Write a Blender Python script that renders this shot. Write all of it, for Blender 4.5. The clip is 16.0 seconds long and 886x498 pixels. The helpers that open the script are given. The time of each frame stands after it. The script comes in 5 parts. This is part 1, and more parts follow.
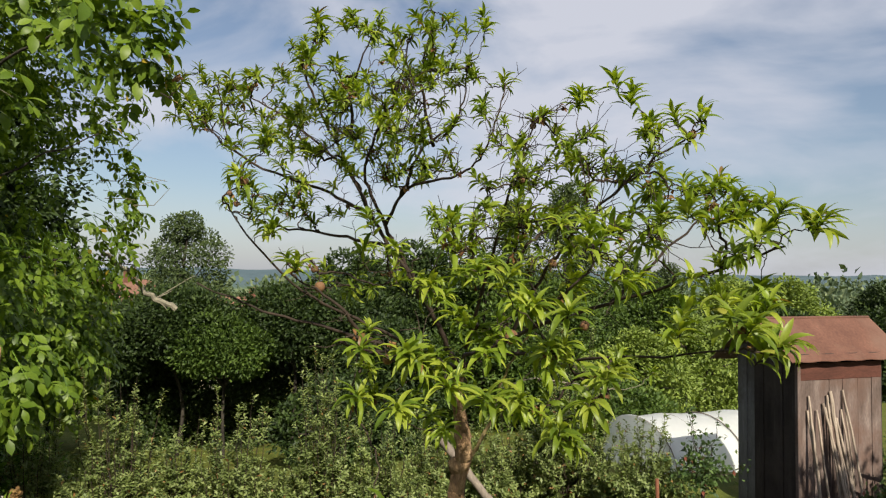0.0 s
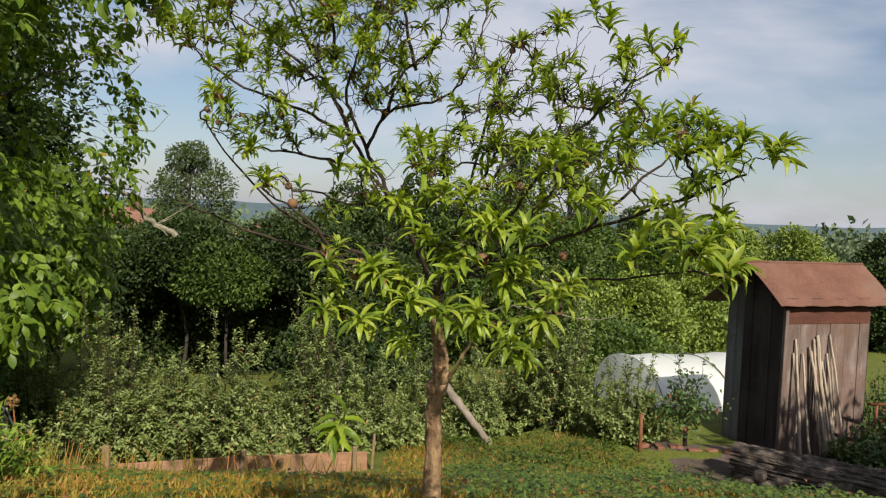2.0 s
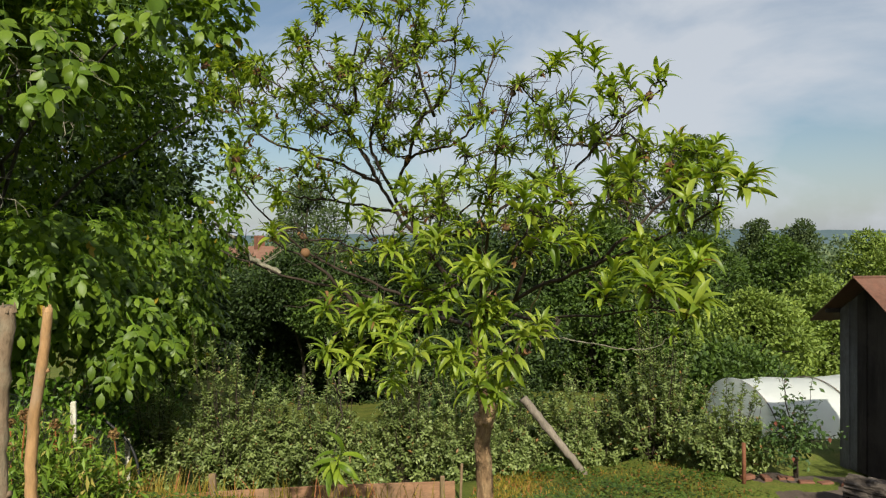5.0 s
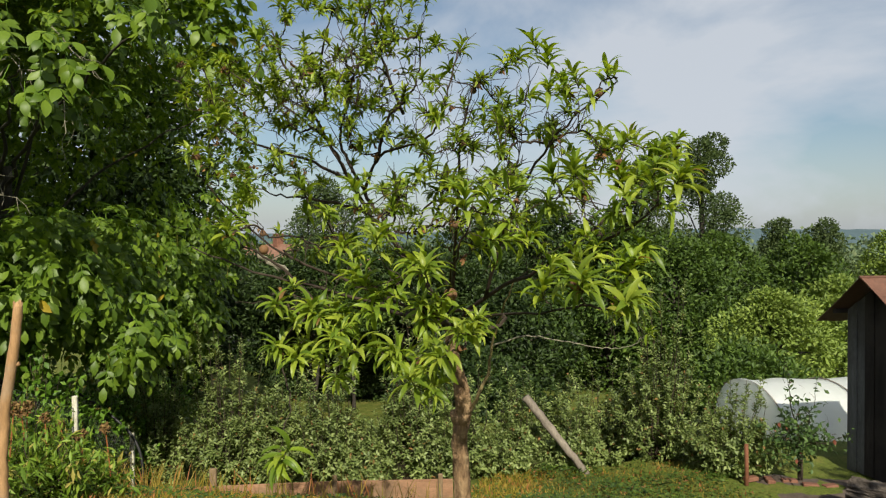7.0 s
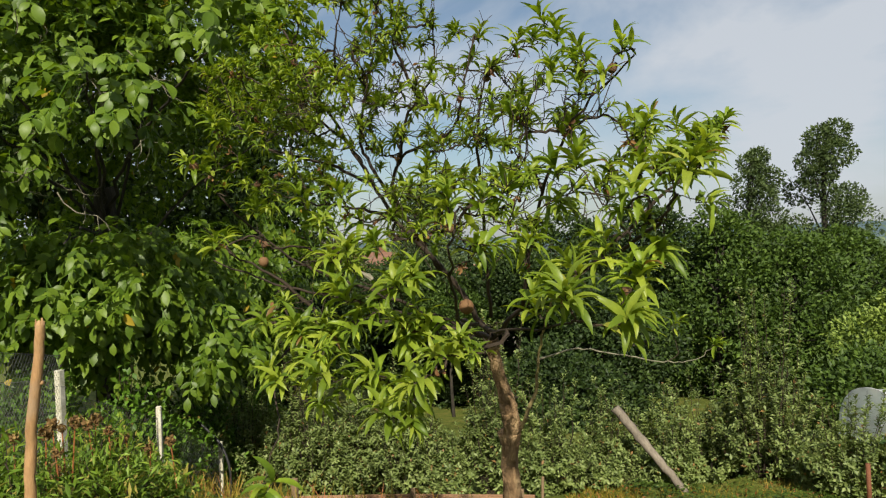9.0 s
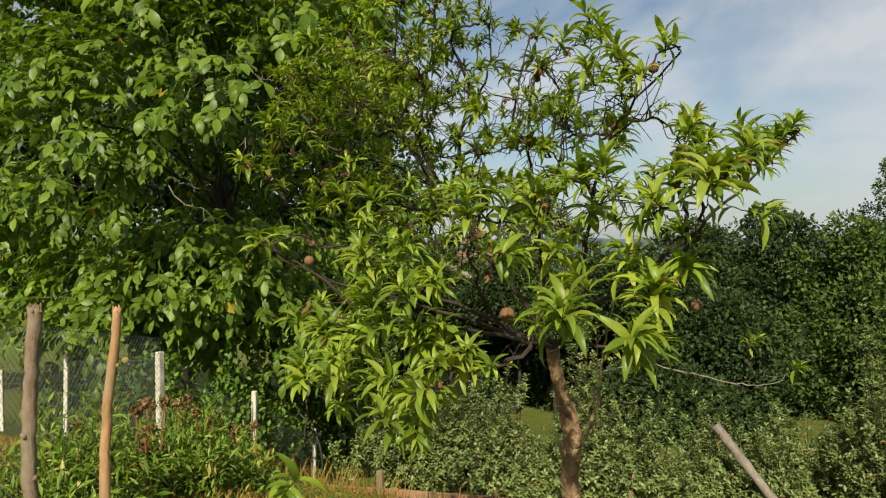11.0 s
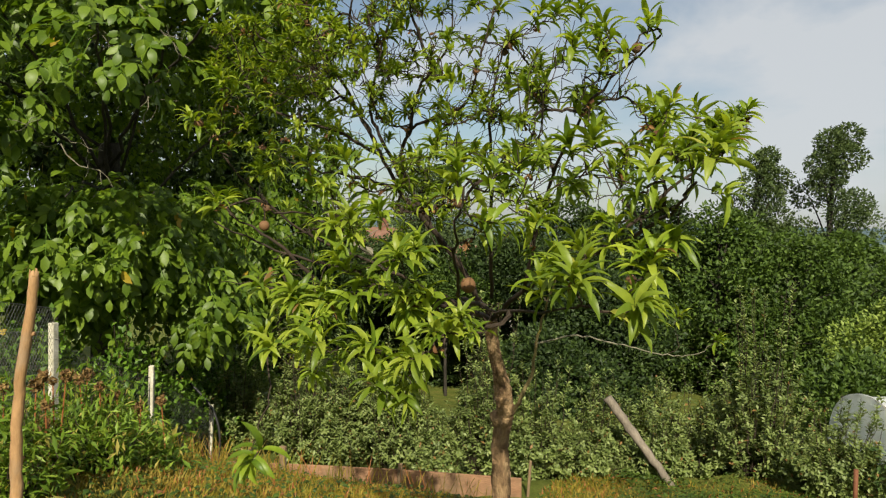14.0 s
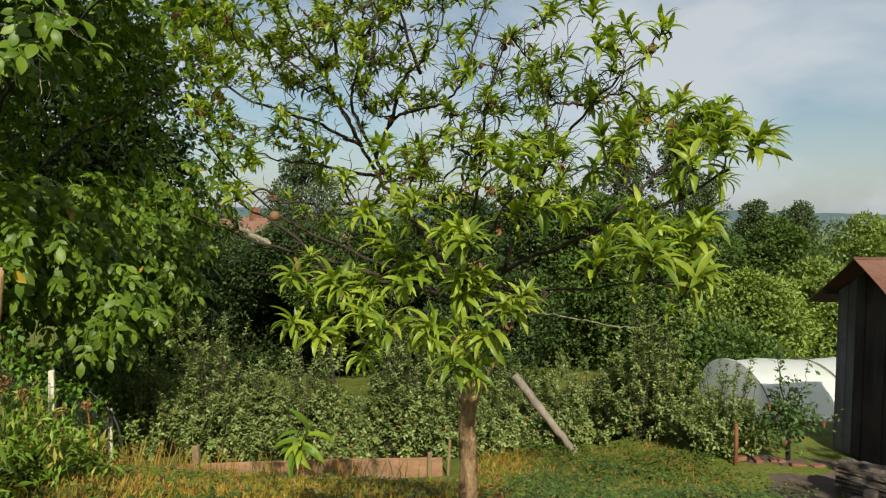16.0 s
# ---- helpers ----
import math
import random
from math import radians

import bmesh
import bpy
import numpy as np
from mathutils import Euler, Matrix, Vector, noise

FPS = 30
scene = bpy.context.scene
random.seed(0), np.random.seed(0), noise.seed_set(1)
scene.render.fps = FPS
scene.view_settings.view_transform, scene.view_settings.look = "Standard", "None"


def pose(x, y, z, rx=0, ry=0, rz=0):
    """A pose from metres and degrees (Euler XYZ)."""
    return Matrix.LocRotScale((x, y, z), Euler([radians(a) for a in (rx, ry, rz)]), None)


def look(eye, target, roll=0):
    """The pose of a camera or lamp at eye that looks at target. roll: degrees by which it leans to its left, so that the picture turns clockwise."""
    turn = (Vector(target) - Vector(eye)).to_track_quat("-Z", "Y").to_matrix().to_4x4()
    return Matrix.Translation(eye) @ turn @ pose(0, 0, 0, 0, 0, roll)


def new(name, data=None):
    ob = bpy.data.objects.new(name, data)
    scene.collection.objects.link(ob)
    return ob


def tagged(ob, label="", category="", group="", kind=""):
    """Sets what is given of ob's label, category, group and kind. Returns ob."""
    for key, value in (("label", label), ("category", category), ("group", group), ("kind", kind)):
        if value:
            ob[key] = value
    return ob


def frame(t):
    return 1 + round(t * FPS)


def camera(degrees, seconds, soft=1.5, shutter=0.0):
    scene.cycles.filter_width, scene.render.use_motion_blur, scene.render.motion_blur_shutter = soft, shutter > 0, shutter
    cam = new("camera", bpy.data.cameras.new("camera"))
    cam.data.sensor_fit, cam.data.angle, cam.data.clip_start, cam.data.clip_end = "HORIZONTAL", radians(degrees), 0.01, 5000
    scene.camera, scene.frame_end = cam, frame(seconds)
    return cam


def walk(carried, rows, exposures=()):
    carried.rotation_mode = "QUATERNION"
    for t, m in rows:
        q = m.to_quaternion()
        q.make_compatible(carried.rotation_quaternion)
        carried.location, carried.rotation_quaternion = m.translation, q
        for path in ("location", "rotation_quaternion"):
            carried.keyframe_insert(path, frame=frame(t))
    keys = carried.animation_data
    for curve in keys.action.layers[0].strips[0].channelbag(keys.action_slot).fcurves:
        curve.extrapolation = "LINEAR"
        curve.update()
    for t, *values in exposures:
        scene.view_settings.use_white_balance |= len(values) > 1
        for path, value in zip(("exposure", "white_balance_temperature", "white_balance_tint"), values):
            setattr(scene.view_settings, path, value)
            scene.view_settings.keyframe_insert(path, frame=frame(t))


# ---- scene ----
cam = camera(64.85, 16.0, soft=1.25)
# seconds, eye x y z, yaw, pitch, roll
PATH = [
    (0.0, 0.001, 0.000, 1.450, -0.00, 2.42, -0.67),
    (0.5, -0.032, -0.036, 1.440, -1.81, 0.85, -1.48),
    (1.0, -0.014, -0.040, 1.414, -1.97, -1.47, -1.64),
    (1.5, 0.046, -0.047, 1.393, -0.11, -2.61, -1.43),
    (2.0, 0.135, -0.042, 1.388, 0.56, -2.59, -2.46),
    (2.5, 0.234, -0.055, 1.375, 1.12, -2.90, -2.66),
    (3.0, 0.299, -0.072, 1.394, 2.19, -1.32, -1.54),
    (3.5, 0.346, -0.054, 1.397, 4.72, -1.01, -1.01),
    (4.0, 0.442, -0.036, 1.409, 7.47, -1.40, -1.91),
    (4.5, 0.497, -0.047, 1.434, 7.25, 0.39, -0.84),
    (5.0, 0.575, -0.116, 1.460, 10.03, -0.69, 0.35),
    (5.2, 0.611, -0.128, 1.472, 9.27, -1.35, 0.72),
    (7.3, 0.834, -0.041, 1.443, 11.95, -0.47, 0.13),
    (7.5, 0.835, -0.012, 1.436, 10.62, -0.05, 0.03),
    (8.0, 0.886, 0.084, 1.457, 12.49, 0.01, 2.07),
    (8.2, 0.944, 0.121, 1.452, 16.98, -0.10, 2.01),
    (10.3, 1.272, 0.492, 1.459, 24.05, -0.23, 1.74),
    (10.5, 1.307, 0.485, 1.482, 26.87, 0.11, 1.30),
    (11.0, 1.313, 0.468, 1.473, 29.92, -0.29, -0.06),
    (11.5, 1.264, 0.466, 1.464, 29.85, -1.28, -0.02),
    (12.0, 1.200, 0.458, 1.462, 27.45, -1.84, 0.34),
    (12.5, 1.154, 0.454, 1.456, 24.61, -2.30, 1.06),
    (13.0, 1.123, 0.411, 1.460, 22.08, -1.84, 0.97),
    (13.5, 1.080, 0.395, 1.450, 20.42, -3.14, 0.30),
    (14.0, 1.068, 0.350, 1.438, 20.69, -1.95, -1.89),
    (14.5, 1.038, 0.267, 1.436, 20.88, -2.25, -0.20),
    (15.0, 0.838, 0.153, 1.443, 15.05, -2.12, 1.88),
    (15.5, 0.672, 0.069, 1.449, 13.82, -1.43, 0.58),
    (16.0, 0.598, 0.099, 1.422, 9.82, -2.68, -0.76),
]
walk(cam, [(t, pose(x, y, z, 90 + pitch, roll, yaw)) for t, x, y, z, yaw, pitch, roll in PATH],
     [(0.0, 0.73, 6500, 10), (2.5, 0.70, 6500, 10), (5.0, 0.65, 6450, 4), (8.2, 0.66, 6480, 4), (12.0, 0.70, 6800, 3), (14.0, 0.70, 6800, 3), (16.0, 0.66, 6600, 1)])

# ---- world, sun ----
SUN = Vector((0.28, -0.74, 0.61)).normalized()
sun_data = bpy.data.lights.new("sun", "SUN")
sun_data.energy, sun_data.angle, sun_data.color = 5.0, radians(0.6), (1.0, 0.92, 0.76)
sun = new("sun", sun_data)
sun.matrix_world = look(SUN * 60, (0, 0, 0))

world = bpy.data.worlds.new("world")
scene.world = world
world.use_nodes = True
wn, wl = world.node_tree.nodes, world.node_tree.links
sky = wn.new("ShaderNodeTexSky")
sky.sky_type, sky.sun_disc = "NISHITA", False
sky.sun_elevation, sky.sun_rotation = math.asin(SUN.z), math.atan2(SUN.x, SUN.y)
sky.air_density, sky.dust_density, sky.ozone_density = 1.0, 1.6, 1.2
wco = wn.new("ShaderNodeTexCoord")
wmap = wn.new("ShaderNodeMapping")
wmap.inputs["Scale"].default_value = (1.0, 1.0, 2.1)
wmap.inputs["Rotation"].default_value = (0.0, 0.25, 0.6)
wl.new(wco.outputs["Generated"], wmap.inputs["Vector"])
cloud = wn.new("ShaderNodeTexNoise")
cloud.inputs["Scale"].default_value, cloud.inputs["Detail"].default_value = 2.3, 8.0
cloud.inputs["Roughness"].default_value, cloud.inputs["Distortion"].default_value = 0.52, 0.35
wl.new(wmap.outputs["Vector"], cloud.inputs["Vector"])
cramp = wn.new("ShaderNodeValToRGB")
cramp.color_ramp.elements[0].position, cramp.color_ramp.elements[1].position = 0.39, 0.56
wl.new(cloud.outputs["Fac"], cramp.inputs["Fac"])
haze = wn.new("ShaderNodeMath")
haze.operation, haze.use_clamp = "MULTIPLY_ADD", True
haze.inputs[1].default_value, haze.inputs[2].default_value = 0.80, 0.10
wl.new(cramp.outputs["Color"], haze.inputs[0])
wsep = wn.new("ShaderNodeSeparateXYZ")
wl.new(wco.outputs["Generated"], wsep.inputs[0])
low_sky = wn.new("ShaderNodeMapRange")
for sock, v in (("From Min", 0.0), ("From Max", 0.16), ("To Min", 0.55), ("To Max", 0.0)):
    low_sky.inputs[sock].default_value = v
wl.new(wsep.outputs["Z"], low_sky.inputs["Value"])
hazy = wn.new("ShaderNodeMath")
hazy.operation = "MAXIMUM"
wl.new(haze.outputs["Value"], hazy.inputs[0])
wl.new(low_sky.outputs["Result"], hazy.inputs[1])
wmix = wn.new("ShaderNodeMixRGB")
wmix.inputs["Color2"].default_value = (6.3, 6.45, 7.2, 1)
wl.new(hazy.outputs["Value"], wmix.inputs["Fac"])
wl.new(sky.outputs["Color"], wmix.inputs["Color1"])
back = wn["Background"]
back.inputs["Strength"].default_value = 0.063
wl.new(wmix.outputs["Color"], back.inputs["Color"])

# ---- materials ----


def material(name, rough=0.8, metal=0.0, spec=0.3):
    m = bpy.data.materials.new(name)
    m.use_nodes = True
    b = m.node_tree.nodes["Principled BSDF"]
    b.inputs["Roughness"].default_value, b.inputs["Metallic"].default_value = rough, metal
    b.inputs["Specular IOR Level"].default_value = spec
    return m, m.node_tree.nodes, m.node_tree.links, b


def ramp(n, l, source, stops):
    r = n.new("ShaderNodeValToRGB")
    while len(r.color_ramp.elements) < len(stops):
        r.color_ramp.elements.new(0.5)
    for e, (at, c) in zip(r.color_ramp.elements, stops):
        e.position, e.color = at, (*c, 1)
    l.new(source, r.inputs["Fac"])
    return r.outputs["Color"]


def noise_node(n, l, scale, detail=4, rough=0.6, stretch=None, space="Object"):
    co = n.new("ShaderNodeTexCoord")
    t = n.new("ShaderNodeTexNoise")
    t.inputs["Scale"].default_value, t.inputs["Detail"].default_value, t.inputs["Roughness"].default_value = scale, detail, rough
    if stretch:
        mp = n.new("ShaderNodeMapping")
        mp.inputs["Scale"].default_value = stretch
        l.new(co.outputs[space], mp.inputs["Vector"])
        l.new(mp.outputs["Vector"], t.inputs["Vector"])
    else:
        l.new(co.outputs[space], t.inputs["Vector"])
    return t.outputs["Fac"]


def mixed(n, l, a, b, fac, how="MIX"):
    m = n.new("ShaderNodeMixRGB")
    m.blend_type = how
    for sock, v in (("Fac", fac), ("Color1", a), ("Color2", b)):
        if isinstance(v, (int, float)):
            m.inputs[sock].default_value = v
        elif isinstance(v, tuple):
            m.inputs[sock].default_value = (*v, 1)
        else:
            l.new(v, m.inputs[sock])
    return m.outputs["Color"]


def bump(n, l, b, height, strength, distance=0.01):
    k = n.new("ShaderNodeBump")
    k.inputs["Strength"].default_value, k.inputs["Distance"].default_value = strength, distance
    l.new(height, k.inputs["Height"])
    l.new(k.outputs["Normal"], b.inputs["Normal"])


def leaf_material(name, dark, mid, light, odd=None, odd_share=0.0, translucent=0.35, rough=0.5, patch=1.5, island=True, spec=0.35, burnt=None):
    """Leaves: each its own tone, patches of tone over the crown, light through the blade."""
    m, n, l, b = material(name, rough, 0.0, spec)
    if island:
        rnd = n.new("ShaderNodeNewGeometry").outputs["Random Per Island"]
    else:
        rnd = n.new("ShaderNodeObjectInfo").outputs["Random"]
    col = ramp(n, l, rnd, [(0.0, dark), (0.5, mid), (1.0, light)])
    big = noise_node(n, l, patch, 3, 0.6)
    tone = ramp(n, l, big, [(0.3, (0.72, 0.74, 0.7)), (0.7, (1.15, 1.12, 1.0))])
    col = mixed(n, l, col, tone, 1.0, "MULTIPLY")
    fine = noise_node(n, l, 60, 3, 0.7)
    col = mixed(n, l, col, ramp(n, l, fine, [(0.3, (0.85, 0.86, 0.8)), (0.7, (1.08, 1.06, 1.0))]), 1.0, "MULTIPLY")
    if burnt:
        where = noise_node(n, l, patch * 0.8, 5, 0.7)
        col = mixed(n, l, col, burnt, ramp(n, l, where, [(0.44, (0, 0, 0)), (0.62, (0.8, 0.8, 0.8))]))
    if odd:
        gate = n.new("ShaderNodeMath")
        gate.operation = "GREATER_THAN"
        scr = n.new("ShaderNodeMath")
        scr.operation = "FRACT"
        mul = n.new("ShaderNodeMath")
        mul.operation = "MULTIPLY"
        mul.inputs[1].default_value = 37.7
        l.new(rnd, mul.inputs[0])
        l.new(mul.outputs[0], scr.inputs[0])
        l.new(scr.outputs[0], gate.inputs[0])
        gate.inputs[1].default_value = 1 - odd_share
        col = mixed(n, l, col, odd, gate.outputs[0])
    l.new(col, b.inputs["Base Color"])
    if translucent:
        tr = n.new("ShaderNodeBsdfTranslucent")
        l.new(mixed(n, l, col, (1.0, 1.0, 0.35), 1.0, "MULTIPLY"), tr.inputs["Color"])
        mx = n.new("ShaderNodeMixShader")
        mx.inputs[0].default_value = translucent
        l.new(b.outputs[0], mx.inputs[1])
        l.new(tr.outputs[0], mx.inputs[2])
        l.new(mx.outputs[0], n["Material Output"].inputs["Surface"])
    return m


def surface(name, stops, scale=6.0, rough=0.85, stretch=None, fine=60.0, bumpy=0.4, depth=0.01, metal=0.0, dirt=None, spec=0.25):
    """A solid surface with tones at a large and a fine scale, and relief."""
    m, n, l, b = material(name, rough, metal, spec)
    big = noise_node(n, l, scale, 5, 0.6, stretch)
    col = ramp(n, l, big, stops)
    small = noise_node(n, l, fine, 4, 0.7, stretch)
    col = mixed(n, l, col, ramp(n, l, small, [(0.3, (0.7, 0.7, 0.7)), (0.7, (1.15, 1.15, 1.15))]), 1.0, "MULTIPLY")
    if dirt:
        spots = noise_node(n, l, scale * 0.45, 6, 0.7)
        col = mixed(n, l, col, dirt, ramp(n, l, spots, [(0.48, (0, 0, 0)), (0.66, (0.85, 0.85, 0.85))]))
    l.new(col, b.inputs["Base Color"])
    bump(n, l, b, small, bumpy, depth)
    return m


M_PEACH = leaf_material("peach leaf", (0.095, 0.16, 0.018), (0.20, 0.285, 0.030), (0.345, 0.41, 0.058), (0.20, 0.12, 0.04), 0.008, 0.48, 0.42, 2.2, True, 0.36)
M_PEACH_ONE = leaf_material("single peach leaf", (0.12, 0.19, 0.020), (0.215, 0.29, 0.033), (0.34, 0.40, 0.060), (0.34, 0.34, 0.06), 0.03, 0.48, 0.42, 2.2, False, 0.36)
M_PEACH_DRY = leaf_material("withered leaf", (0.08, 0.035, 0.016), (0.15, 0.07, 0.03), (0.24, 0.13, 0.055), None, 0, 0.2, 0.8)
M_WALNUT = leaf_material("walnut leaf", (0.060, 0.112, 0.012), (0.118, 0.192, 0.019), (0.195, 0.285, 0.034), (0.36, 0.26, 0.03), 0.006, 0.46, 0.45, 0.9)
M_WALNUT_ONE = leaf_material("single walnut leaf", (0.09, 0.16, 0.017), (0.145, 0.23, 0.024), (0.21, 0.30, 0.038), (0.36, 0.26, 0.03), 0.01, 0.46, 0.45, 0.9, False)
M_SHRUB = leaf_material("shrub leaf", (0.055, 0.12, 0.012), (0.095, 0.19, 0.02), (0.16, 0.28, 0.035), (0.25, 0.2, 0.05), 0.02, 0.35, 0.5, 1.2)
M_APPLE = leaf_material("apple leaf", (0.11, 0.155, 0.048), (0.185, 0.24, 0.080), (0.29, 0.345, 0.15), (0.25, 0.14, 0.05), 0.02, 0.34, 0.5, 1.3, True, 0.4)
M_SAPLING = leaf_material("sapling leaf", (0.035, 0.07, 0.018), (0.06, 0.11, 0.03), (0.10, 0.16, 0.05), (0.16, 0.05, 0.03), 0.03, 0.25, 0.5, 1.3)
# tone lowered to put shade beneath the crowns into the leaf colour
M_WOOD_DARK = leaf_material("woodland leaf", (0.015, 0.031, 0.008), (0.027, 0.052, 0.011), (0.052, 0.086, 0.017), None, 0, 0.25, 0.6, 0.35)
M_WOOD_MID = leaf_material("ash leaf", (0.038, 0.064, 0.022), (0.06, 0.092, 0.031), (0.09, 0.128, 0.043), None, 0, 0.25, 0.6, 0.35)
M_WOOD_LIGHT = leaf_material("willow leaf", (0.12, 0.18, 0.035), (0.18, 0.25, 0.05), (0.25, 0.32, 0.075), None, 0, 0.3, 0.6, 0.35)
M_WOOD_GREEN = leaf_material("hedgerow leaf", (0.034, 0.066, 0.011), (0.06, 0.108, 0.017), (0.105, 0.168, 0.028), None, 0, 0.3, 0.6, 0.35)
# haze of the valley is put into these paler, bluer leaf tones
M_WOOD_FAR = leaf_material("haze-tinted copse", (0.075, 0.115, 0.075), (0.11, 0.155, 0.10), (0.17, 0.21, 0.125), None, 0, 0.2, 0.8, 0.02)
M_GRASS = leaf_material("grass blade", (0.11, 0.115, 0.016), (0.23, 0.19, 0.025), (0.37, 0.27, 0.044), (0.34, 0.13, 0.05), 0.14, 0.35, 0.6, 1.1, True, 0.3, (0.30, 0.215, 0.045))
M_HERB = leaf_material("clover leaf", (0.032, 0.062, 0.010), (0.058, 0.104, 0.015), (0.115, 0.165, 0.026), (0.20, 0.09, 0.035), 0.04, 0.3, 0.5, 1.1, True, 0.4)
M_FERN = leaf_material("lily leaf", (0.085, 0.15, 0.018), (0.145, 0.24, 0.028), (0.25, 0.34, 0.05), (0.36, 0.31, 0.08), 0.08, 0.38, 0.5, 1.5)
M_DRYFLOWER = leaf_material("withered bloom", (0.10, 0.055, 0.025), (0.19, 0.11, 0.045), (0.32, 0.21, 0.09), None, 0, 0.2, 0.8)
M_BARK = surface("peach bark", [(0.3, (0.10, 0.058, 0.032)), (0.5, (0.27, 0.17, 0.092)), (0.75, (0.43, 0.30, 0.17))], 22, 0.92, (1, 1, 0.4), 90, 1.0, 0.02)
M_TWIG = surface("twig bark", [(0.3, (0.020, 0.014, 0.011)), (0.7, (0.052, 0.036, 0.026))], 12, 0.85, None, 90, 0.4, 0.004)
M_LICHEN = surface("lichened bark", [(0.3, (0.10, 0.07, 0.04)), (0.55, (0.24, 0.19, 0.09)), (0.75, (0.40, 0.33, 0.08))], 14, 0.9, None, 90, 0.6, 0.006)
M_TRUNK_DARK = surface("dark bark", [(0.3, (0.02, 0.017, 0.014)), (0.7, (0.055, 0.047, 0.036))], 5, 0.92, (1, 1, 0.3), 40, 0.8, 0.02)
M_PALE_TWIG = surface("bare twig", [(0.3, (0.12, 0.11, 0.085)), (0.7, (0.25, 0.225, 0.165))], 12, 0.9, None, 90, 0.4, 0.004)
M_FRUIT = surface("ripening peach skin", [(0.3, (0.15, 0.10, 0.045)), (0.52, (0.155, 0.08, 0.038)), (0.75, (0.14, 0.045, 0.027))], 24, 0.75, None, 120, 0.25, 0.002)
M_ROT = surface("shrivelled fruit", [(0.3, (0.07, 0.04, 0.025)), (0.7, (0.20, 0.11, 0.06))], 20, 0.9, None, 120, 0.7, 0.004)
M_POLE = surface("barked pole", [(0.3, (0.21, 0.115, 0.05)), (0.55, (0.35, 0.205, 0.10)), (0.8, (0.47, 0.32, 0.18))], 5, 0.8, (1, 1, 0.3), 55, 0.6, 0.006, 0, (0.27, 0.20, 0.14))
M_POLE_GREY = surface("grey barked pole", [(0.3, (0.10, 0.068, 0.046)), (0.55, (0.18, 0.125, 0.085)), (0.8, (0.27, 0.20, 0.14))], 6, 0.9, (1, 1, 0.4), 60, 0.8, 0.008, 0, (0.20, 0.18, 0.13))
M_CONCRETE = surface("mossy whitewashed post", [(0.3, (0.40, 0.37, 0.30)), (0.7, (0.62, 0.58, 0.50))], 8, 0.9, None, 60, 0.5, 0.004, 0, (0.24, 0.23, 0.13))
M_WIRE = surface("galvanised wire", [(0.3, (0.06, 0.06, 0.058)), (0.7, (0.13, 0.13, 0.127))], 4, 0.6, None, 60, 0.1, 0.001, 0.0)
M_HOSE = surface("black hose", [(0.3, (0.012, 0.012, 0.013)), (0.7, (0.025, 0.025, 0.027))], 4, 0.5, None, 60, 0.1, 0.001)
M_BOARD = surface("weathered garden board", [(0.25, (0.17, 0.085, 0.05)), (0.55, (0.27, 0.15, 0.09)), (0.8, (0.36, 0.22, 0.14))], 3, 0.88, (0.5, 1, 3.0), 45, 0.5, 0.004, 0, (0.11, 0.08, 0.05))
M_PEG = surface("grey peg", [(0.3, (0.13, 0.085, 0.05)), (0.7, (0.25, 0.175, 0.105))], 6, 0.9, (1, 1, 0.3), 50, 0.5, 0.004)
M_PROP = surface("bleached prop", [(0.3, (0.11, 0.09, 0.075)), (0.7, (0.25, 0.21, 0.17))], 5, 0.85, (1, 1, 0.3), 50, 0.5, 0.005)
# old dark wood, lowered further for shade on sides away from the sun
M_PLANK = surface("old plank darkened for shade", [(0.25, (0.016, 0.012, 0.011)), (0.55, (0.034, 0.027, 0.024)), (0.8, (0.075, 0.064, 0.058))], 3, 0.9, (3, 3, 0.35), 40, 0.7, 0.006, 0, (0.05, 0.04, 0.034))
M_PLANK_PALE = surface("bleached plank", [(0.25, (0.08, 0.077, 0.075)), (0.6, (0.16, 0.157, 0.155)), (0.85, (0.24, 0.235, 0.23))], 3, 0.9, (3, 3, 0.35), 40, 0.6, 0.005, 0, (0.07, 0.06, 0.055))
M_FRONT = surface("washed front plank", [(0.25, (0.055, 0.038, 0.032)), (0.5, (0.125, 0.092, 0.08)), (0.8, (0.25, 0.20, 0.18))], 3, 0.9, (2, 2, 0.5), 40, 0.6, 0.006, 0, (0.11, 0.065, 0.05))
M_LINTEL = surface("red-brown lintel board", [(0.3, (0.055, 0.021, 0.015)), (0.7, (0.10, 0.038, 0.026))], 4, 0.85, (0.5, 2, 2), 40, 0.5, 0.004)
M_ROOF = surface("rusty sheet roof", [(0.25, (0.085, 0.038, 0.026)), (0.55, (0.125, 0.058, 0.040)), (0.8, (0.165, 0.083, 0.058))], 2.2, 0.75, None, 30, 0.25, 0.004, 0, (0.13, 0.075, 0.055))
M_STICK = surface("peeled stick", [(0.3, (0.15, 0.115, 0.09)), (0.7, (0.42, 0.35, 0.28))], 6, 0.85, (1, 1, 0.3), 50, 0.4, 0.003)
M_LOG = surface("furrowed log bark", [(0.3, (0.04, 0.032, 0.027)), (0.55, (0.13, 0.105, 0.09)), (0.78, (0.33, 0.29, 0.25))], 9, 0.95, None, 45, 0.9, 0.02)
M_LOGEND = surface("sawn log end", [(0.3, (0.14, 0.10, 0.065)), (0.7, (0.25, 0.19, 0.13))], 6, 0.9, None, 60, 0.4, 0.004)
M_STONE = surface("field stone", [(0.3, (0.14, 0.105, 0.08)), (0.7, (0.27, 0.21, 0.16))], 6, 0.9, None, 50, 0.5, 0.006)
